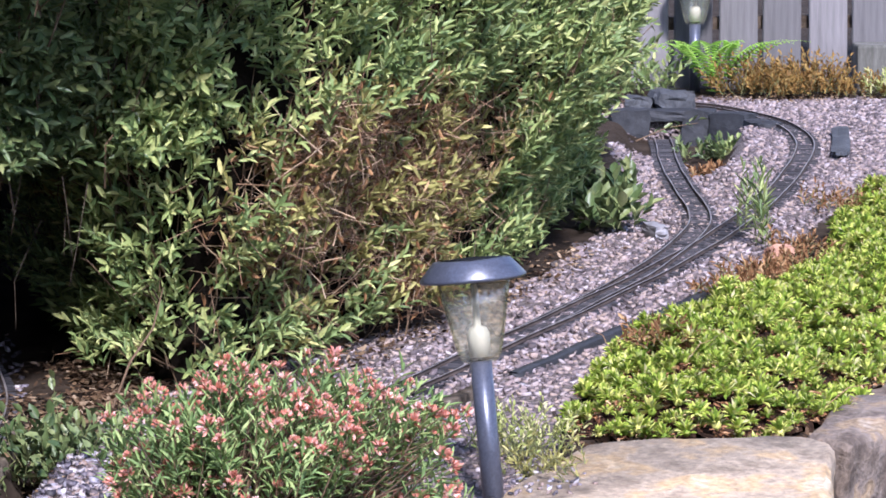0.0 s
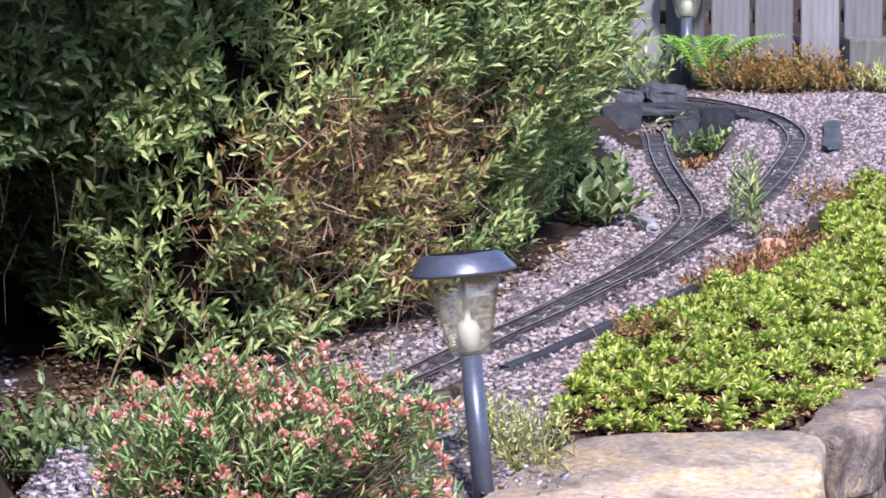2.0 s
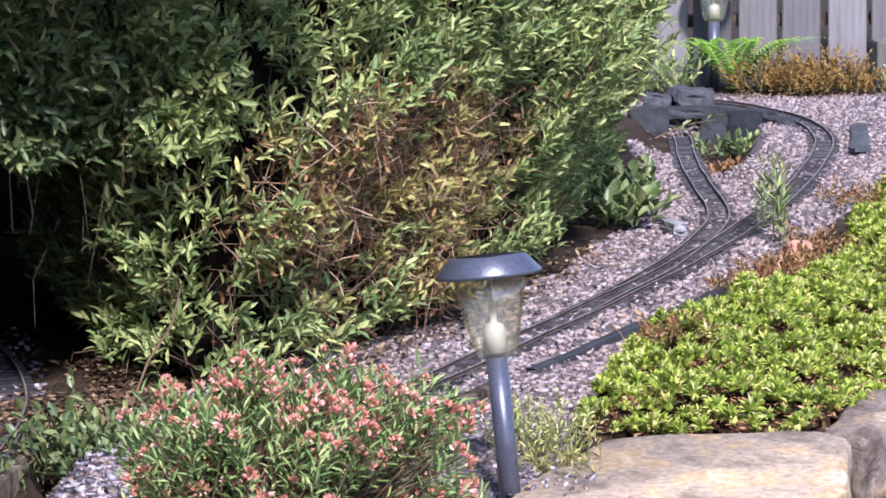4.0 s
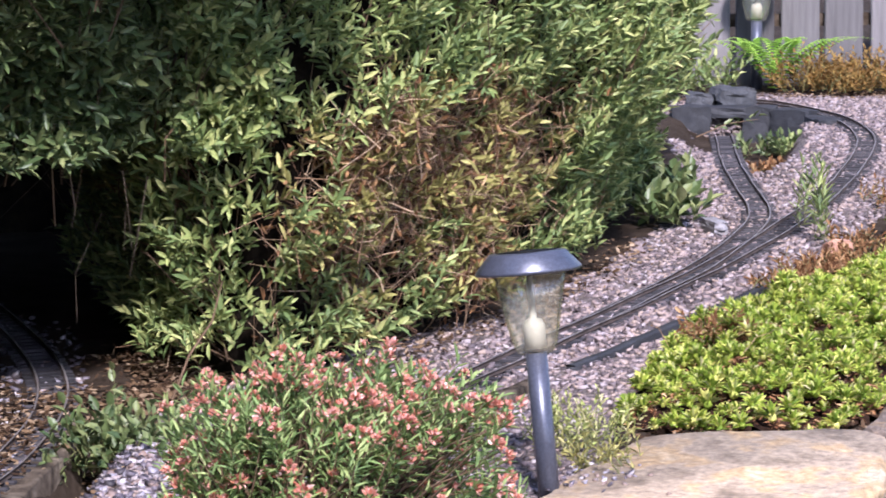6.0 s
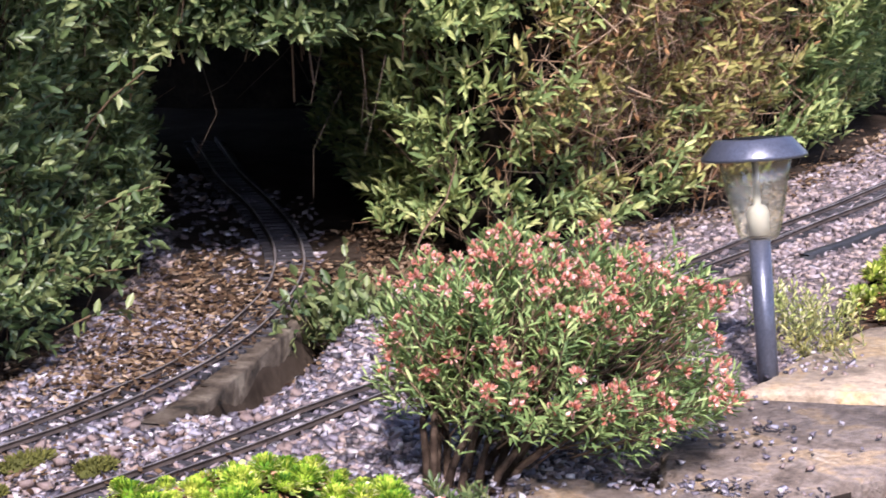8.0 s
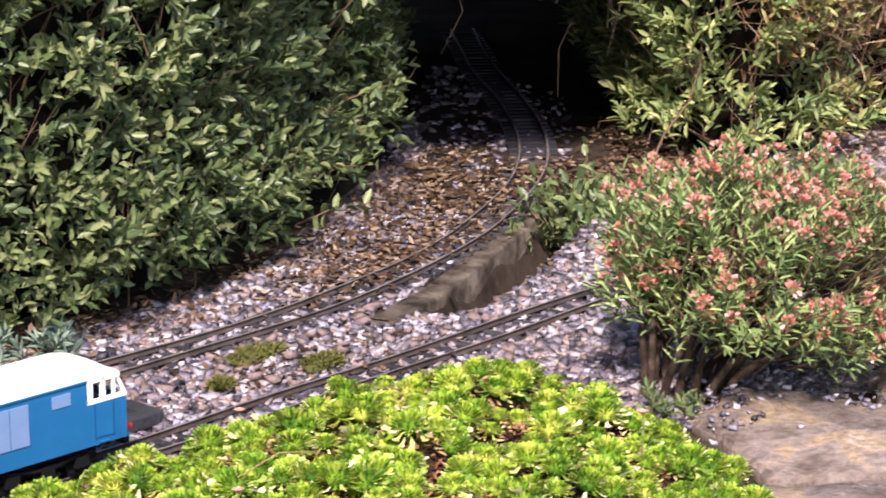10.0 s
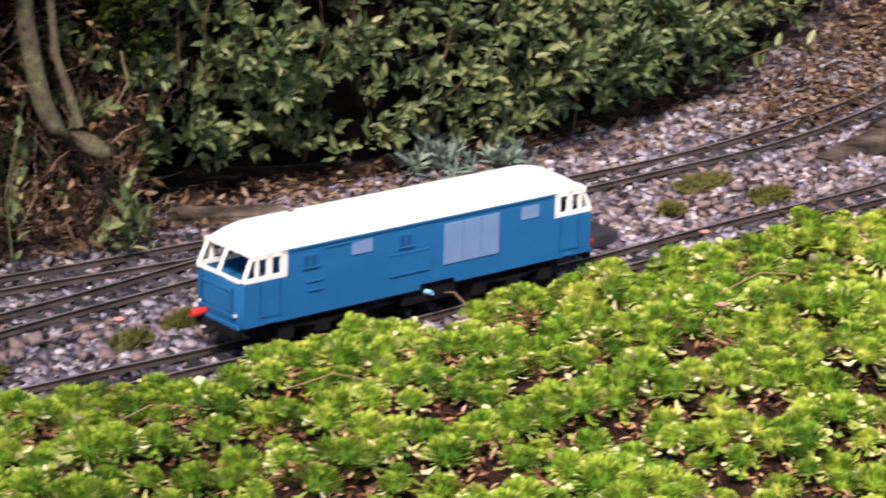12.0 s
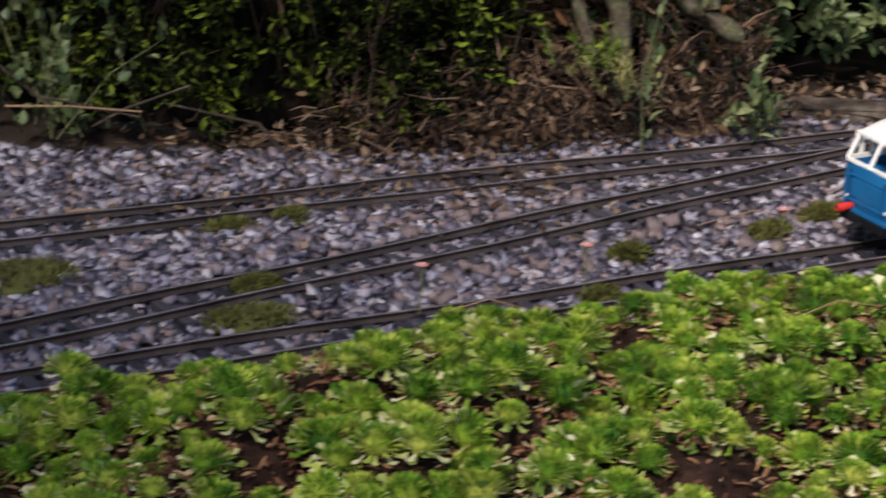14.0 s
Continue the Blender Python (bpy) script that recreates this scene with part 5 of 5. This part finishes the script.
ribbon("strip", EDGE[:3], 0.018, 0.005, 0.03, M["concrete"], ed, "brown weathered stone strip", 2)
kerb = thing("concrete_kerb", "mossy weathered concrete kerb holding up the tunnel track", "kerb")
ribbon("kerb_body", KERB, 0.028, -0.0085, 0.10, M["concrete"], kerb, "", 4, 0.03)

pit = thing("inspection_pit", "slate-edged pit with a brown board between the tracks", "track pit")
pa = radians(61)


def pit_at(u, v, z):
    return pose(-0.672 + u * math.cos(pa) - v * math.sin(pa), 1.957 + u * math.sin(pa) + v * math.cos(pa), z, 0, 0, 61)


box("board", (0.105, 0.006, 0.026), None, M["old_wood"], pit, "rough brown board", 0.001, m=pit_at(0, 0.012, 0.0))
box("pit_floor", (0.12, 0.03, 0.004), None, M["slate"], pit, "", m=pit_at(-0.005, -0.003, -0.006))
box("slate_edge", (0.17, 0.016, 0.012), None, M["slate"], pit, "", 0.002, m=pit_at(-0.02, -0.017, 0.0))
box("slate_edge", (0.15, 0.014, 0.012), None, M["slate"], pit, "", 0.002, m=pit_at(-0.02, 0.026, 0.0))
box("slate_edge", (0.04, 0.045, 0.010), None, M["slate"], pit, "", 0.002, m=pit_at(-0.085, 0.004, -0.001))
box("slate_edge", (0.016, 0.045, 0.010), None, M["slate"], pit, "", 0.002, m=pit_at(0.066, 0.004, -0.001))


M["moss_leaf"] = leafy("moss_leaf", [(0.1, (0.05, 0.055, 0.01)), (0.6, (0.13, 0.13, 0.025)), (0.95, (0.22, 0.2, 0.05))], 0.8)


def moss_patch(at, size, seed):
    r = np.random.default_rng(seed)
    bm = bmesh.new()
    bmesh.ops.create_icosphere(bm, subdivisions=4, radius=1)
    for v in bm.verts:
        a = math.atan2(v.co.y, v.co.x)
        k = 1 + 0.25 * math.sin(2 * a + seed) + 0.15 * math.sin(5 * a + 2 * seed)
        b = 1 + 0.25 * noise.noise(v.co * 7 + Vector((seed, 0, 0)))
        v.co = Vector((v.co.x * size[0] * k, v.co.y * size[1] * k, v.co.z * size[2] * b))
    ob = thing("moss_patch", "olive green moss cushion growing on the gravel", "moss", (at[0], at[1], -0.006), "moss patches", turn=62)
    part("cushion", bm_mesh("cushion", bm, M["moss"], True), ob)
    n = 420
    u = unit(np.c_[r.normal(size=(n, 2)), np.abs(r.normal(size=n)) * 0.8 + 0.2])
    q = u * np.array(size) * r.uniform(0.8, 1.25, (n, 1))
    leaf_part("frond_fuzz", (q, u + r.normal(size=(n, 3)) * 0.4 + UP * 0.5, r.normal(size=(n, 3)), r.uniform(0.003, 0.006, n), 0.0018), M["moss_leaf"], ob)
    return tagged(ob, "olive green moss cushion growing on the gravel", "moss", "moss patches")


for i, (x, y, a, b) in enumerate([(-0.602, 2.21, 0.030, 0.012), (-0.536, 2.20, 0.02, 0.012), (-0.602, 2.11, 0.012, 0.008), (-1.182, 1.352, 0.016, 0.011), (-1.16, 1.40, 0.012, 0.008), (-1.071, 1.218, 0.030, 0.016), (-1.235, 1.19, 0.03, 0.022), (-1.10, 1.27, 0.016, 0.010), (-0.851, 1.668, 0.026, 0.008), (-0.815, 1.72, 0.012, 0.007), (-0.93, 1.49, 0.014, 0.008), (-0.905, 1.40, 0.012, 0.008), (-1.2, 1.08, 0.02, 0.012), (-0.87, 1.60, 0.016, 0.008)]):
    moss_patch((x, y, 62), (a, b, 0.007), i)

# leaf litter under the hedges
lit = thing("leaf_litter", "fallen brown leaves strewn along the hedge foot", "leaf litter", kind="stuff")
r_ = np.random.default_rng(88)


def litter(line, spread, n, seed, size=(0.007, 0.014)):
    r = np.random.default_rng(seed)
    p, _ = along(line, 300)
    i = r.integers(0, 300, n)
    q = p[i] + r.normal(size=(n, 2)) * spread
    z = BED + 0.004 + r.uniform(0, 0.005, n) - sunk(q[:, 0], q[:, 1])
    leaf_part("leaf_scatter", (np.c_[q, z], r.normal(size=(n, 3)) * [1, 1, 0.25], UP + r.normal(size=(n, 3)) * 0.4, r.uniform(*size, n), r.uniform(0.003, 0.006, n), -0.2), M["litter_leaf"], lit)


litter([(-1.35, 1.50), (-1.18, 1.60), (-1.06, 1.81), (-0.89, 2.07), (-0.76, 2.28), (-0.68, 2.5), (-0.64, 2.8), (-0.63, 3.1)], 0.034, 3400, 1)
litter([(-0.62, 2.42), (-0.56, 2.65), (-0.54, 2.9), (-0.50, 3.05), (-0.42, 2.95)], 0.035, 2200, 2)
litter([(-0.445, 2.46), (-0.425, 2.6), (-0.42, 2.75), (-0.43, 2.9)], 0.014, 420, 7, (0.006, 0.012))
litter([(-0.48, 3.05), (-0.42, 3.04), (-0.37, 3.02), (-0.36, 3.12), (-0.43, 3.2), (-0.43, 3.35)], 0.03, 1600, 9)
litter([(-1.30, 1.34), (-1.20, 1.42), (-1.10, 1.52), (-1.02, 1.62)], 0.05, 420, 10, (0.005, 0.012))
litter([(-0.32, 2.95), (-0.15, 3.22), (0.0, 3.5), (0.13, 3.8), (0.2, 4.1)], 0.025, 900, 3)
litter([(-0.75, 1.9), (-0.65, 2.05), (-0.5, 2.3)], 0.05, 350, 4, (0.005, 0.010))
litter([(0.13, 2.80), (0.3, 2.78), (0.42, 2.86)], 0.02, 200, 5, (0.005, 0.010))
litter([(0.35, 6.10), (0.55, 6.14), (0.8, 6.16), (1.0, 6.14)], 0.035, 700, 8)
litter([(-0.2, 2.12), (-0.1, 2.14), (0.0, 2.2)], 0.03, 160, 6, (0.004, 0.008))

# broken slates and the walled hollow by the branch
def rough_block(name, size, at, turn, material, label, category, seed, group="", amp=0.12):
    bm = bmesh.new()
    bmesh.ops.create_cube(bm, size=1)
    bmesh.ops.subdivide_edges(bm, edges=bm.edges[:], cuts=4, use_grid_fill=True)
    for v in bm.verts:
        n = Vector((noise.noise(v.co * 2.5 + Vector((seed, 1, 2))), noise.noise(v.co * 2.5 + Vector((3, seed, 1))), noise.noise(v.co * 2.5 + Vector((5, 2, seed)))))
        f = noise.noise(v.co * 8 + Vector((seed, seed, 0))) * 0.35
        v.co = v.co * (1 - 0.10 * (v.co.length - 0.5)) + (n + Vector((f, f, f))) * amp
        v.co = Vector((v.co.x * size[0], v.co.y * size[1], v.co.z * size[2]))
    ob = new(name, bm_mesh(name, bm, material))
    ob.matrix_world = pose(*at, 0, 0, turn)
    return tagged(ob, label, category, group)


for i, (size, at, turn) in enumerate([((0.085, 0.05, 0.085), (0.405, 5.815, -0.030), 4), ((0.13, 0.06, 0.022), (0.475, 5.825, -0.002), -3), ((0.075, 0.05, 0.085), (0.555, 5.815, -0.032), -4), ((0.09, 0.05, 0.085), (0.625, 5.775, -0.035), -38), ((0.05, 0.10, 0.075), (0.672, 5.66, -0.036), 14)]):
    rough_block("dark_stone", size, at, turn, M["slate"], "blackish slate stone walling the sunken bed", "stone", i + 1, "stones of the sunken bed", 0.07)
rough_block("dark_stone", (0.15, 0.03, 0.08), (0.475, 5.895, -0.035), 0, M["slate"], "blackish slate block added to darken the underpass opening", "stone", 8, "stones of the sunken bed", 0.05)
rough_block("boulder", (0.085, 0.06, 0.055), (0.505, 5.905, 0.014), 20, M["grey_rock"], "grey boulder beside the upper line", "stone", 14, "", 0.16)
rough_block("boulder", (0.06, 0.05, 0.04), (0.435, 5.92, 0.008), -12, M["grey_rock"], "grey boulder beside the upper line", "stone", 15, "", 0.16)
rough_block("slate_slab", (0.036, 0.40, 0.03), (0.790, 5.33, -0.011), -8, M["grey_rock"], "dark slate slab edging the curve", "stone", 6)
rough_block("grey_stone", (0.022, 0.06, 0.02), (0.335, 4.22, 0.0), 15, M["path"], "smooth pale grey stone beside the branch", "stone", 7)
rough_block("foot_slab", (0.10, 0.032, 0.012), (-0.945, 1.925, -0.004), 34, M["concrete"], "flat brown stone lying at the hedge foot", "stone", 21, "", 0.1)
rough_block("red_stone", (0.035, 0.03, 0.03), (0.487, 3.87, 0.014), 15, M["red_stone"], "pinkish brown stone in the sedum", "stone", 8, "", 0.25)

path = tagged(new("pavement", mesh_np("pavement", [(1.08, 4.85, -0.006), (1.7, 4.85, -0.006), (1.7, 6.30, -0.006), (1.08, 6.30, -0.006)], [(0, 1, 2, 3)], [M["path"]])), "grey concrete path by the fence", "path", kind="structure")

# ---- small plants ----
def tuft(name, label, category, at, count, stem, per, length, width, material, lean=0.5, spread=0.03, seed=0, droop=0.2, stems=True, group=""):
    t = thing(name, label, category, group=group)
    r = np.random.default_rng(seed)
    base = np.array(at) + np.c_[r.normal(size=(count, 2)) * spread, np.zeros(count)]
    way = UP + np.c_[r.normal(size=(count, 2)) * lean, r.uniform(-0.2, 0.2, count)]
    st = stem * r.uniform(0.6, 1.2, count)
    leaf_part("leafage", sprigs(base, way, st, per, length, width, 1.0), material, t)
    if stems:
        twig_part("stem_growth", base, base + unit(way) * st[:, None], 0.0009, M["stem_green"], t)
    return t


M["stem_green"] = surface("stem_green", [(0.3, (0.10, 0.12, 0.04)), (0.7, (0.2, 0.2, 0.08))], 30, 0.8, 200, 0.0003)
tuft("feathery_weed", "tall pale green weed with narrow leaves by the rails", "weed", (0.483, 4.06, 0), 5, 0.11, 16, 0.030, 0.005, M["privet"], 0.15, 0.012, 1)
tuft("feathery_weed", "tall pale green weed with narrow leaves by the rails", "weed", (0.474, 4.24, 0), 4, 0.09, 14, 0.028, 0.005, M["privet"], 0.2, 0.02, 2)
tuft("yellow_weed", "yellowing weed growing in gravel beside the lamp", "weed", (0.082, 2.75, 0), 46, 0.055, 13, 0.009, 0.0032, M["sedum_pale"], 0.5, 0.022, 3)
tuft("yellow_weed", "dry straw-coloured weed on the slab edge", "weed", (0.10, 2.66, 0), 24, 0.035, 10, 0.012, 0.003, M["privet_dry"], 0.9, 0.025, 4)
tuft("broadleaf_plant", "low dark green plant under the large bush", "plant", (0.27, 4.30, 0), 26, 0.05, 6, 0.035, 0.018, M["laurel"], 0.6, 0.035, 5)
tuft("broadleaf_plant", "low dark green plant under the large bush", "plant", (0.285, 4.48, 0), 18, 0.06, 6, 0.035, 0.018, M["laurel"], 0.5, 0.03, 6)
tuft("broadleaf_plant", "glossy green leaves between kerb and flowering shrub", "plant", (-0.405, 2.82, -0.04), 60, 0.085, 8, 0.020, 0.0105, M["laurel"], 0.6, 0.032, 7)
tuft("hollow_plant", "mid green leaves growing in the sunken bed", "plant", (0.555, 5.56, -0.066), 20, 0.042, 7, 0.022, 0.009, M["laurel"], 0.8, 0.026, 9)
tuft("hollow_plant", "mid green leaves growing in the sunken bed", "plant", (0.60, 5.60, -0.066), 12, 0.04, 7, 0.022, 0.009, M["privet"], 0.7, 0.018, 10)
tuft("brown_plant", "dead reddish brown plant in the sunken bed", "plant", (0.545, 5.30, -0.066), 46, 0.022, 8, 0.016, 0.006, M["withered_leaf"], 1.0, 0.028, 11)
tuft("grey_plant", "grey-green leafy plant at the hedge foot", "plant", (-0.835, 2.125, 0.0), 12, 0.026, 16, 0.019, 0.0042, M["grey_leaf"], 0.7, 0.018, 12, stems=False)
tuft("grey_plant", "grey-green leafy plant at the hedge foot", "plant", (-0.79, 2.165, 0.0), 11, 0.026, 16, 0.019, 0.0042, M["grey_leaf"], 0.7, 0.016, 13, stems=False)
for at, n, tall, seed in (((0.79, 6.21, 0), 80, 0.075, 14), ((0.70, 6.25, 0), 60, 0.095, 15), ((0.875, 6.24, 0), 60, 0.090, 21), ((0.95, 6.18, 0), 26, 0.05, 22)):
    tuft("rusty_shrub", "orange-brown feathery shrub in front of the fence", "shrub", at, n, tall, 16, 0.015, 0.006, M["rusty_shrub"], 0.62, 0.034, seed, group="shrubs along the fence")
tuft("fence_weed", "yellowish green weed at the end of the fence", "weed", (1.04, 6.16, 0), 30, 0.05, 12, 0.022, 0.005, M["sedum_pale"], 0.7, 0.04, 23)
tuft("fence_weed", "leafy pale green plant beside the fern", "weed", (0.47, 6.27, 0), 34, 0.11, 10, 0.026, 0.010, M["privet"], 0.6, 0.04, 24)
for at, n, seed in (((0.40, 3.665, 0.0), 40, 16), ((0.445, 3.75, 0.0), 55, 41), ((0.50, 3.83, 0.0), 40, 42), ((0.545, 3.99, 0.0), 30, 43), ((0.25, 3.165, 0.03), 22, 44)):
    tuft("dead_growth", "dry reddish brown stalks at the sedum edge", "weed", at, n, 0.035, 9, 0.014, 0.0045, M["withered_leaf"], 1.1, 0.026, seed, group="dead stalks in the sedum")
tuft("dead_growth", "dry reddish brown stalks at the sedum edge", "weed", (0.68, 4.42, 0.0), 40, 0.04, 8, 0.014, 0.0045, M["withered_leaf"], 1.0, 0.035, 17, group="dead stalks in the sedum")
tuft("ivy_plant", "pale green round-leaved creeper at the bush edge", "creeper", (-1.42, 1.46, 0.0), 26, 0.11, 8, 0.014, 0.011, M["laurel"], 0.35, 0.03, 18)
tuft("dead_frond", "dry straw-brown conifer frond hanging by the track", "dead branch", (-1.035, 1.68, 0.05), 10, 0.045, 16, 0.008, 0.0025, M["privet_dry"], 0.4, 0.012, 19)
tuft("slab_weed", "small green seedlings at the shrub foot", "weed", (-0.20, 2.11, 0.0), 12, 0.022, 8, 0.013, 0.0045, M["laurel"], 0.6, 0.018, 20)

# old trunk in the hedge
tr = thing("old_tree", "bare grey-brown forked tree leaning out of the hedge", "tree")
tube("trunk", [(-0.9895, 1.79, 0.078), (-0.992, 1.79, 0.080), (-1.005, 1.79, 0.086), (-1.022, 1.79, 0.090), (-1.036, 1.783, 0.098), (-1.043, 1.778, 0.12), (-1.049, 1.775, 0.15), (-1.056, 1.775, 0.19), (-1.066, 1.78, 0.34)], [0.0005, 0.0065, 0.0090, 0.0085, 0.0100, 0.0082, 0.0078, 0.0076, 0.007], M["trunk_bark"], tr, 10)
tube("limb", [(-1.016, 1.79, 0.10), (-1.025, 1.79, 0.128), (-1.037, 1.79, 0.158), (-1.046, 1.79, 0.26)], [0.0042, 0.0040, 0.0036, 0.003], M["trunk_bark"], tr, 8)
tube("limb", [(-1.070, 1.742, 0.02), (-1.077, 1.74, 0.099), (-1.090, 1.74, 0.121), (-1.106, 1.74, 0.147), (-1.126, 1.74, 0.18), (-1.19, 1.74, 0.30)], [0.0088, 0.0085, 0.0090, 0.0085, 0.0082, 0.007], M["trunk_bark"], tr, 8)
tube("limb", [(-1.085, 1.715, 0.06), (-1.108, 1.72, 0.111), (-1.134, 1.72, 0.139), (-1.164, 1.72, 0.18), (-1.22, 1.72, 0.27)], [0.0050, 0.0052, 0.0050, 0.0046, 0.004], M["trunk_bark"], tr, 8)
debris = thing("hedge_debris", "heap of dead brown twigs and leaves under the conifer", "leaf litter", kind="stuff")
r_ = np.random.default_rng(91)
pl, _ = along([(-0.985, 1.835), (-1.04, 1.765), (-1.085, 1.70), (-1.14, 1.63), (-1.22, 1.545)], 300)
n_ = 950
j_ = r_.integers(0, 300, n_)
h_ = np.abs(r_.normal(size=n_)) * 0.032
a_ = np.c_[pl[j_] + r_.normal(size=(n_, 2)) * 0.016 + np.c_[-h_, h_ * 0.6] * 0.4, h_ + 0.002]
twig_part("twig_growth", a_, a_ + np.c_[r_.normal(size=(n_, 2)) * 0.022, r_.normal(size=n_) * 0.016 + 0.006], r_.uniform(0.0004, 0.0012, n_), M["old_twig"], debris)
n_ = 1500
j_ = r_.integers(0, 300, n_)
h_ = np.abs(r_.normal(size=n_)) * 0.026
a_ = np.c_[pl[j_] + r_.normal(size=(n_, 2)) * 0.018 + np.c_[-h_, h_ * 0.6] * 0.4, h_ + 0.001]
leaf_part("leaf_scatter", (a_, r_.normal(size=(n_, 3)), r_.normal(size=(n_, 3)) + UP * 0.4, r_.uniform(0.007, 0.015, n_), r_.uniform(0.003, 0.006, n_), -0.3), M["dead_leaf"], debris)
tuft("hedge_seedling", "dark green leafy seedling at the hedge foot", "plant", (-1.028, 1.70, 0.0), 2, 0.12, 9, 0.018, 0.0075, M["laurel"], 0.08, 0.004, 31)
tuft("hedge_seedling", "low yellow-green conifer spray among dead twigs", "plant", (-1.075, 1.69, 0.06), 8, 0.035, 14, 0.009, 0.004, M["conifer_tip"], 0.7, 0.012, 32)
tuft("hedge_seedling", "dark green leafy shoots at the hedge foot", "plant", (-0.985, 1.80, 0.0), 9, 0.055, 8, 0.018, 0.0080, M["laurel"], 0.5, 0.016, 33)
for i, pts in enumerate([[(-1.46, 1.42, 0.055), (-1.38, 1.38, 0.05), (-1.30, 1.40, 0.045)], [(-1.31, 1.44, 0.045), (-1.24, 1.47, 0.035), (-1.19, 1.46, 0.005)], [(-1.36, 1.42, 0.02), (-1.33, 1.42, 0.04), (-1.29, 1.45, 0.06)]]):
    st = thing("fallen_stick", "thin dry brown stick lying at the bush edge", "stick", group="fallen sticks")
    tube("stick", pts, [0.0008, 0.0013, 0.0009], M["bark"], st, 6)
for pts, rad, lab in (([(-0.688, 1.756, 0.014), (-0.666, 1.741, 0.022), (-0.638, 1.694, 0.030), (-0.618, 1.690, 0.034)], 0.0011, "curved orange-brown twig beside the rail"), ([(-0.708, 1.554, 0.020), (-0.703, 1.573, 0.035), (-0.686, 1.586, 0.034)], 0.0008, "bent pale twig on the rosettes"), ([(-1.383, 1.345, 0.05), (-1.337, 1.362, 0.055), (-1.307, 1.412, 0.045)], 0.0010, "long pale stem leaning over the gravel"), ([(-1.29, 1.301, -0.001), (-1.28, 1.312, 0.0), (-1.27, 1.322, -0.001)], 0.0013, "short bleached stick lying on the gravel")):
    st = thing("fallen_stick", lab, "stick", group="fallen sticks")
    tube("stick", pts, [rad * (1 - 0.12 * k) for k in range(len(pts))], M["litter"], st, 6)
for i, (a, b) in enumerate([((-0.86, 1.45, 0.045), (-0.80, 1.50, 0.05)), ((-0.70, 1.24, 0.08), (-0.66, 1.285, 0.085)), ((-0.42, 1.60, 0.098), (-0.38, 1.66, 0.1)), ((-0.62, 1.33, 0.088), (-0.57, 1.36, 0.09)), ((-0.90, 1.18, 0.055), (-0.85, 1.2, 0.062)), ((0.263, 2.909, 0.06), (0.309, 3.032, 0.062)), ((0.19, 3.02, 0.05), (0.175, 3.12, 0.055)), ((0.33, 3.0, 0.062), (0.30, 3.1, 0.06)), ((0.41, 2.86, 0.02), (0.47, 2.93, 0.03))]):
    st = thing("dry_stalk", "thin straw-coloured stalk lying on the rosettes", "stalk", group="dry stalks")
    m = (Vector(a) + Vector(b)) / 2 + Vector((0, 0, 0.008))
    tube("stalk", [a, m, b], [0.0004, 0.0005, 0.0003], M["litter"], st, 5)

# pink flowers on the mat
for i, (x, y, z) in enumerate([(-0.177, 1.79, 0.10), (-0.41, 1.57, 0.098), (-0.86, 1.285, 0.075), (-0.79, 1.43, 0.075), (-0.93, 1.2, 0.07), (-0.5, 1.85, 0.06)]):
    fl = thing("pink_flower", "tiny pink flower standing above the rosettes", "flower", (x, y, z), "pink flowers")
    n = 7
    w = np.stack([np.cos(np.arange(n) * 0.9), np.sin(np.arange(n) * 0.9), np.full(n, 0.8)], 1)
    leaf_part("petal_ring", (np.zeros((n, 3)), w, np.tile(UP, (n, 1)), 0.006, 0.004), M["petal"], fl)
    tube("stem", [(0, 0, -0.03), (0.001, 0, -0.012), (0, 0, 0)], [0.0006] * 3, M["stem_green"], fl, 5)

# fern by the fence, with a second lamp behind it
fern = thing("fern", "bright green fern with arching fronds by the fence", "fern")
for k in range(12):
    a = -0.2 + k * 0.75
    reach = 0.15 + 0.04 * math.sin(k * 2.3)
    pts = [np.array([0.63 + reach * u * math.cos(a) * 1.25, 6.27 + 0.4 * reach * u * math.sin(a), 0.0 + 0.27 * u - 0.16 * u * u]) for u in np.linspace(0, 1, 22)]
    pts = np.array(pts)
    d = unit(np.gradient(pts, axis=0))
    s = unit(np.cross(d, UP))
    fr = np.linspace(0, 1, 22)
    ln = 0.045 * np.sin(np.clip(fr * 1.1 + 0.12, 0, 1) * math.pi) + 0.004
    b = np.r_[pts, pts]
    leaf_part("frond", (b, np.r_[s + d * 0.25, -s + d * 0.25], np.tile(UP, (44, 1)), np.r_[ln, ln], 0.0075), M["fern"], fern)
solar_lamp((0.595, 6.33, 0.002), "dark solar lamp standing among fern fronds", (0, 0), 1.22)

# ---- an added wall, out of view, which shades the far end of the bed ----
shade_wall = tagged(new("wall_shade"), "plain unseen wall added to shade the garden", "wall", kind="structure")
wa = radians(SUN_AZ)
along_sun, across = Vector((math.sin(wa), math.cos(wa), 0)), Vector((-math.cos(wa), math.sin(wa), 0))
SHADE_EDGE, SHADE_FAR = -0.50, 4.2
hc = along_sun * (SHADE_FAR + 0.15) + across * (SHADE_EDGE - 2.5)
box("shade_body", (5.0, 0.3, 6.5), None, M["path"], shade_wall, m=pose(hc.x, hc.y, 2.7, 0, 0, 90 - SUN_AZ + 90))
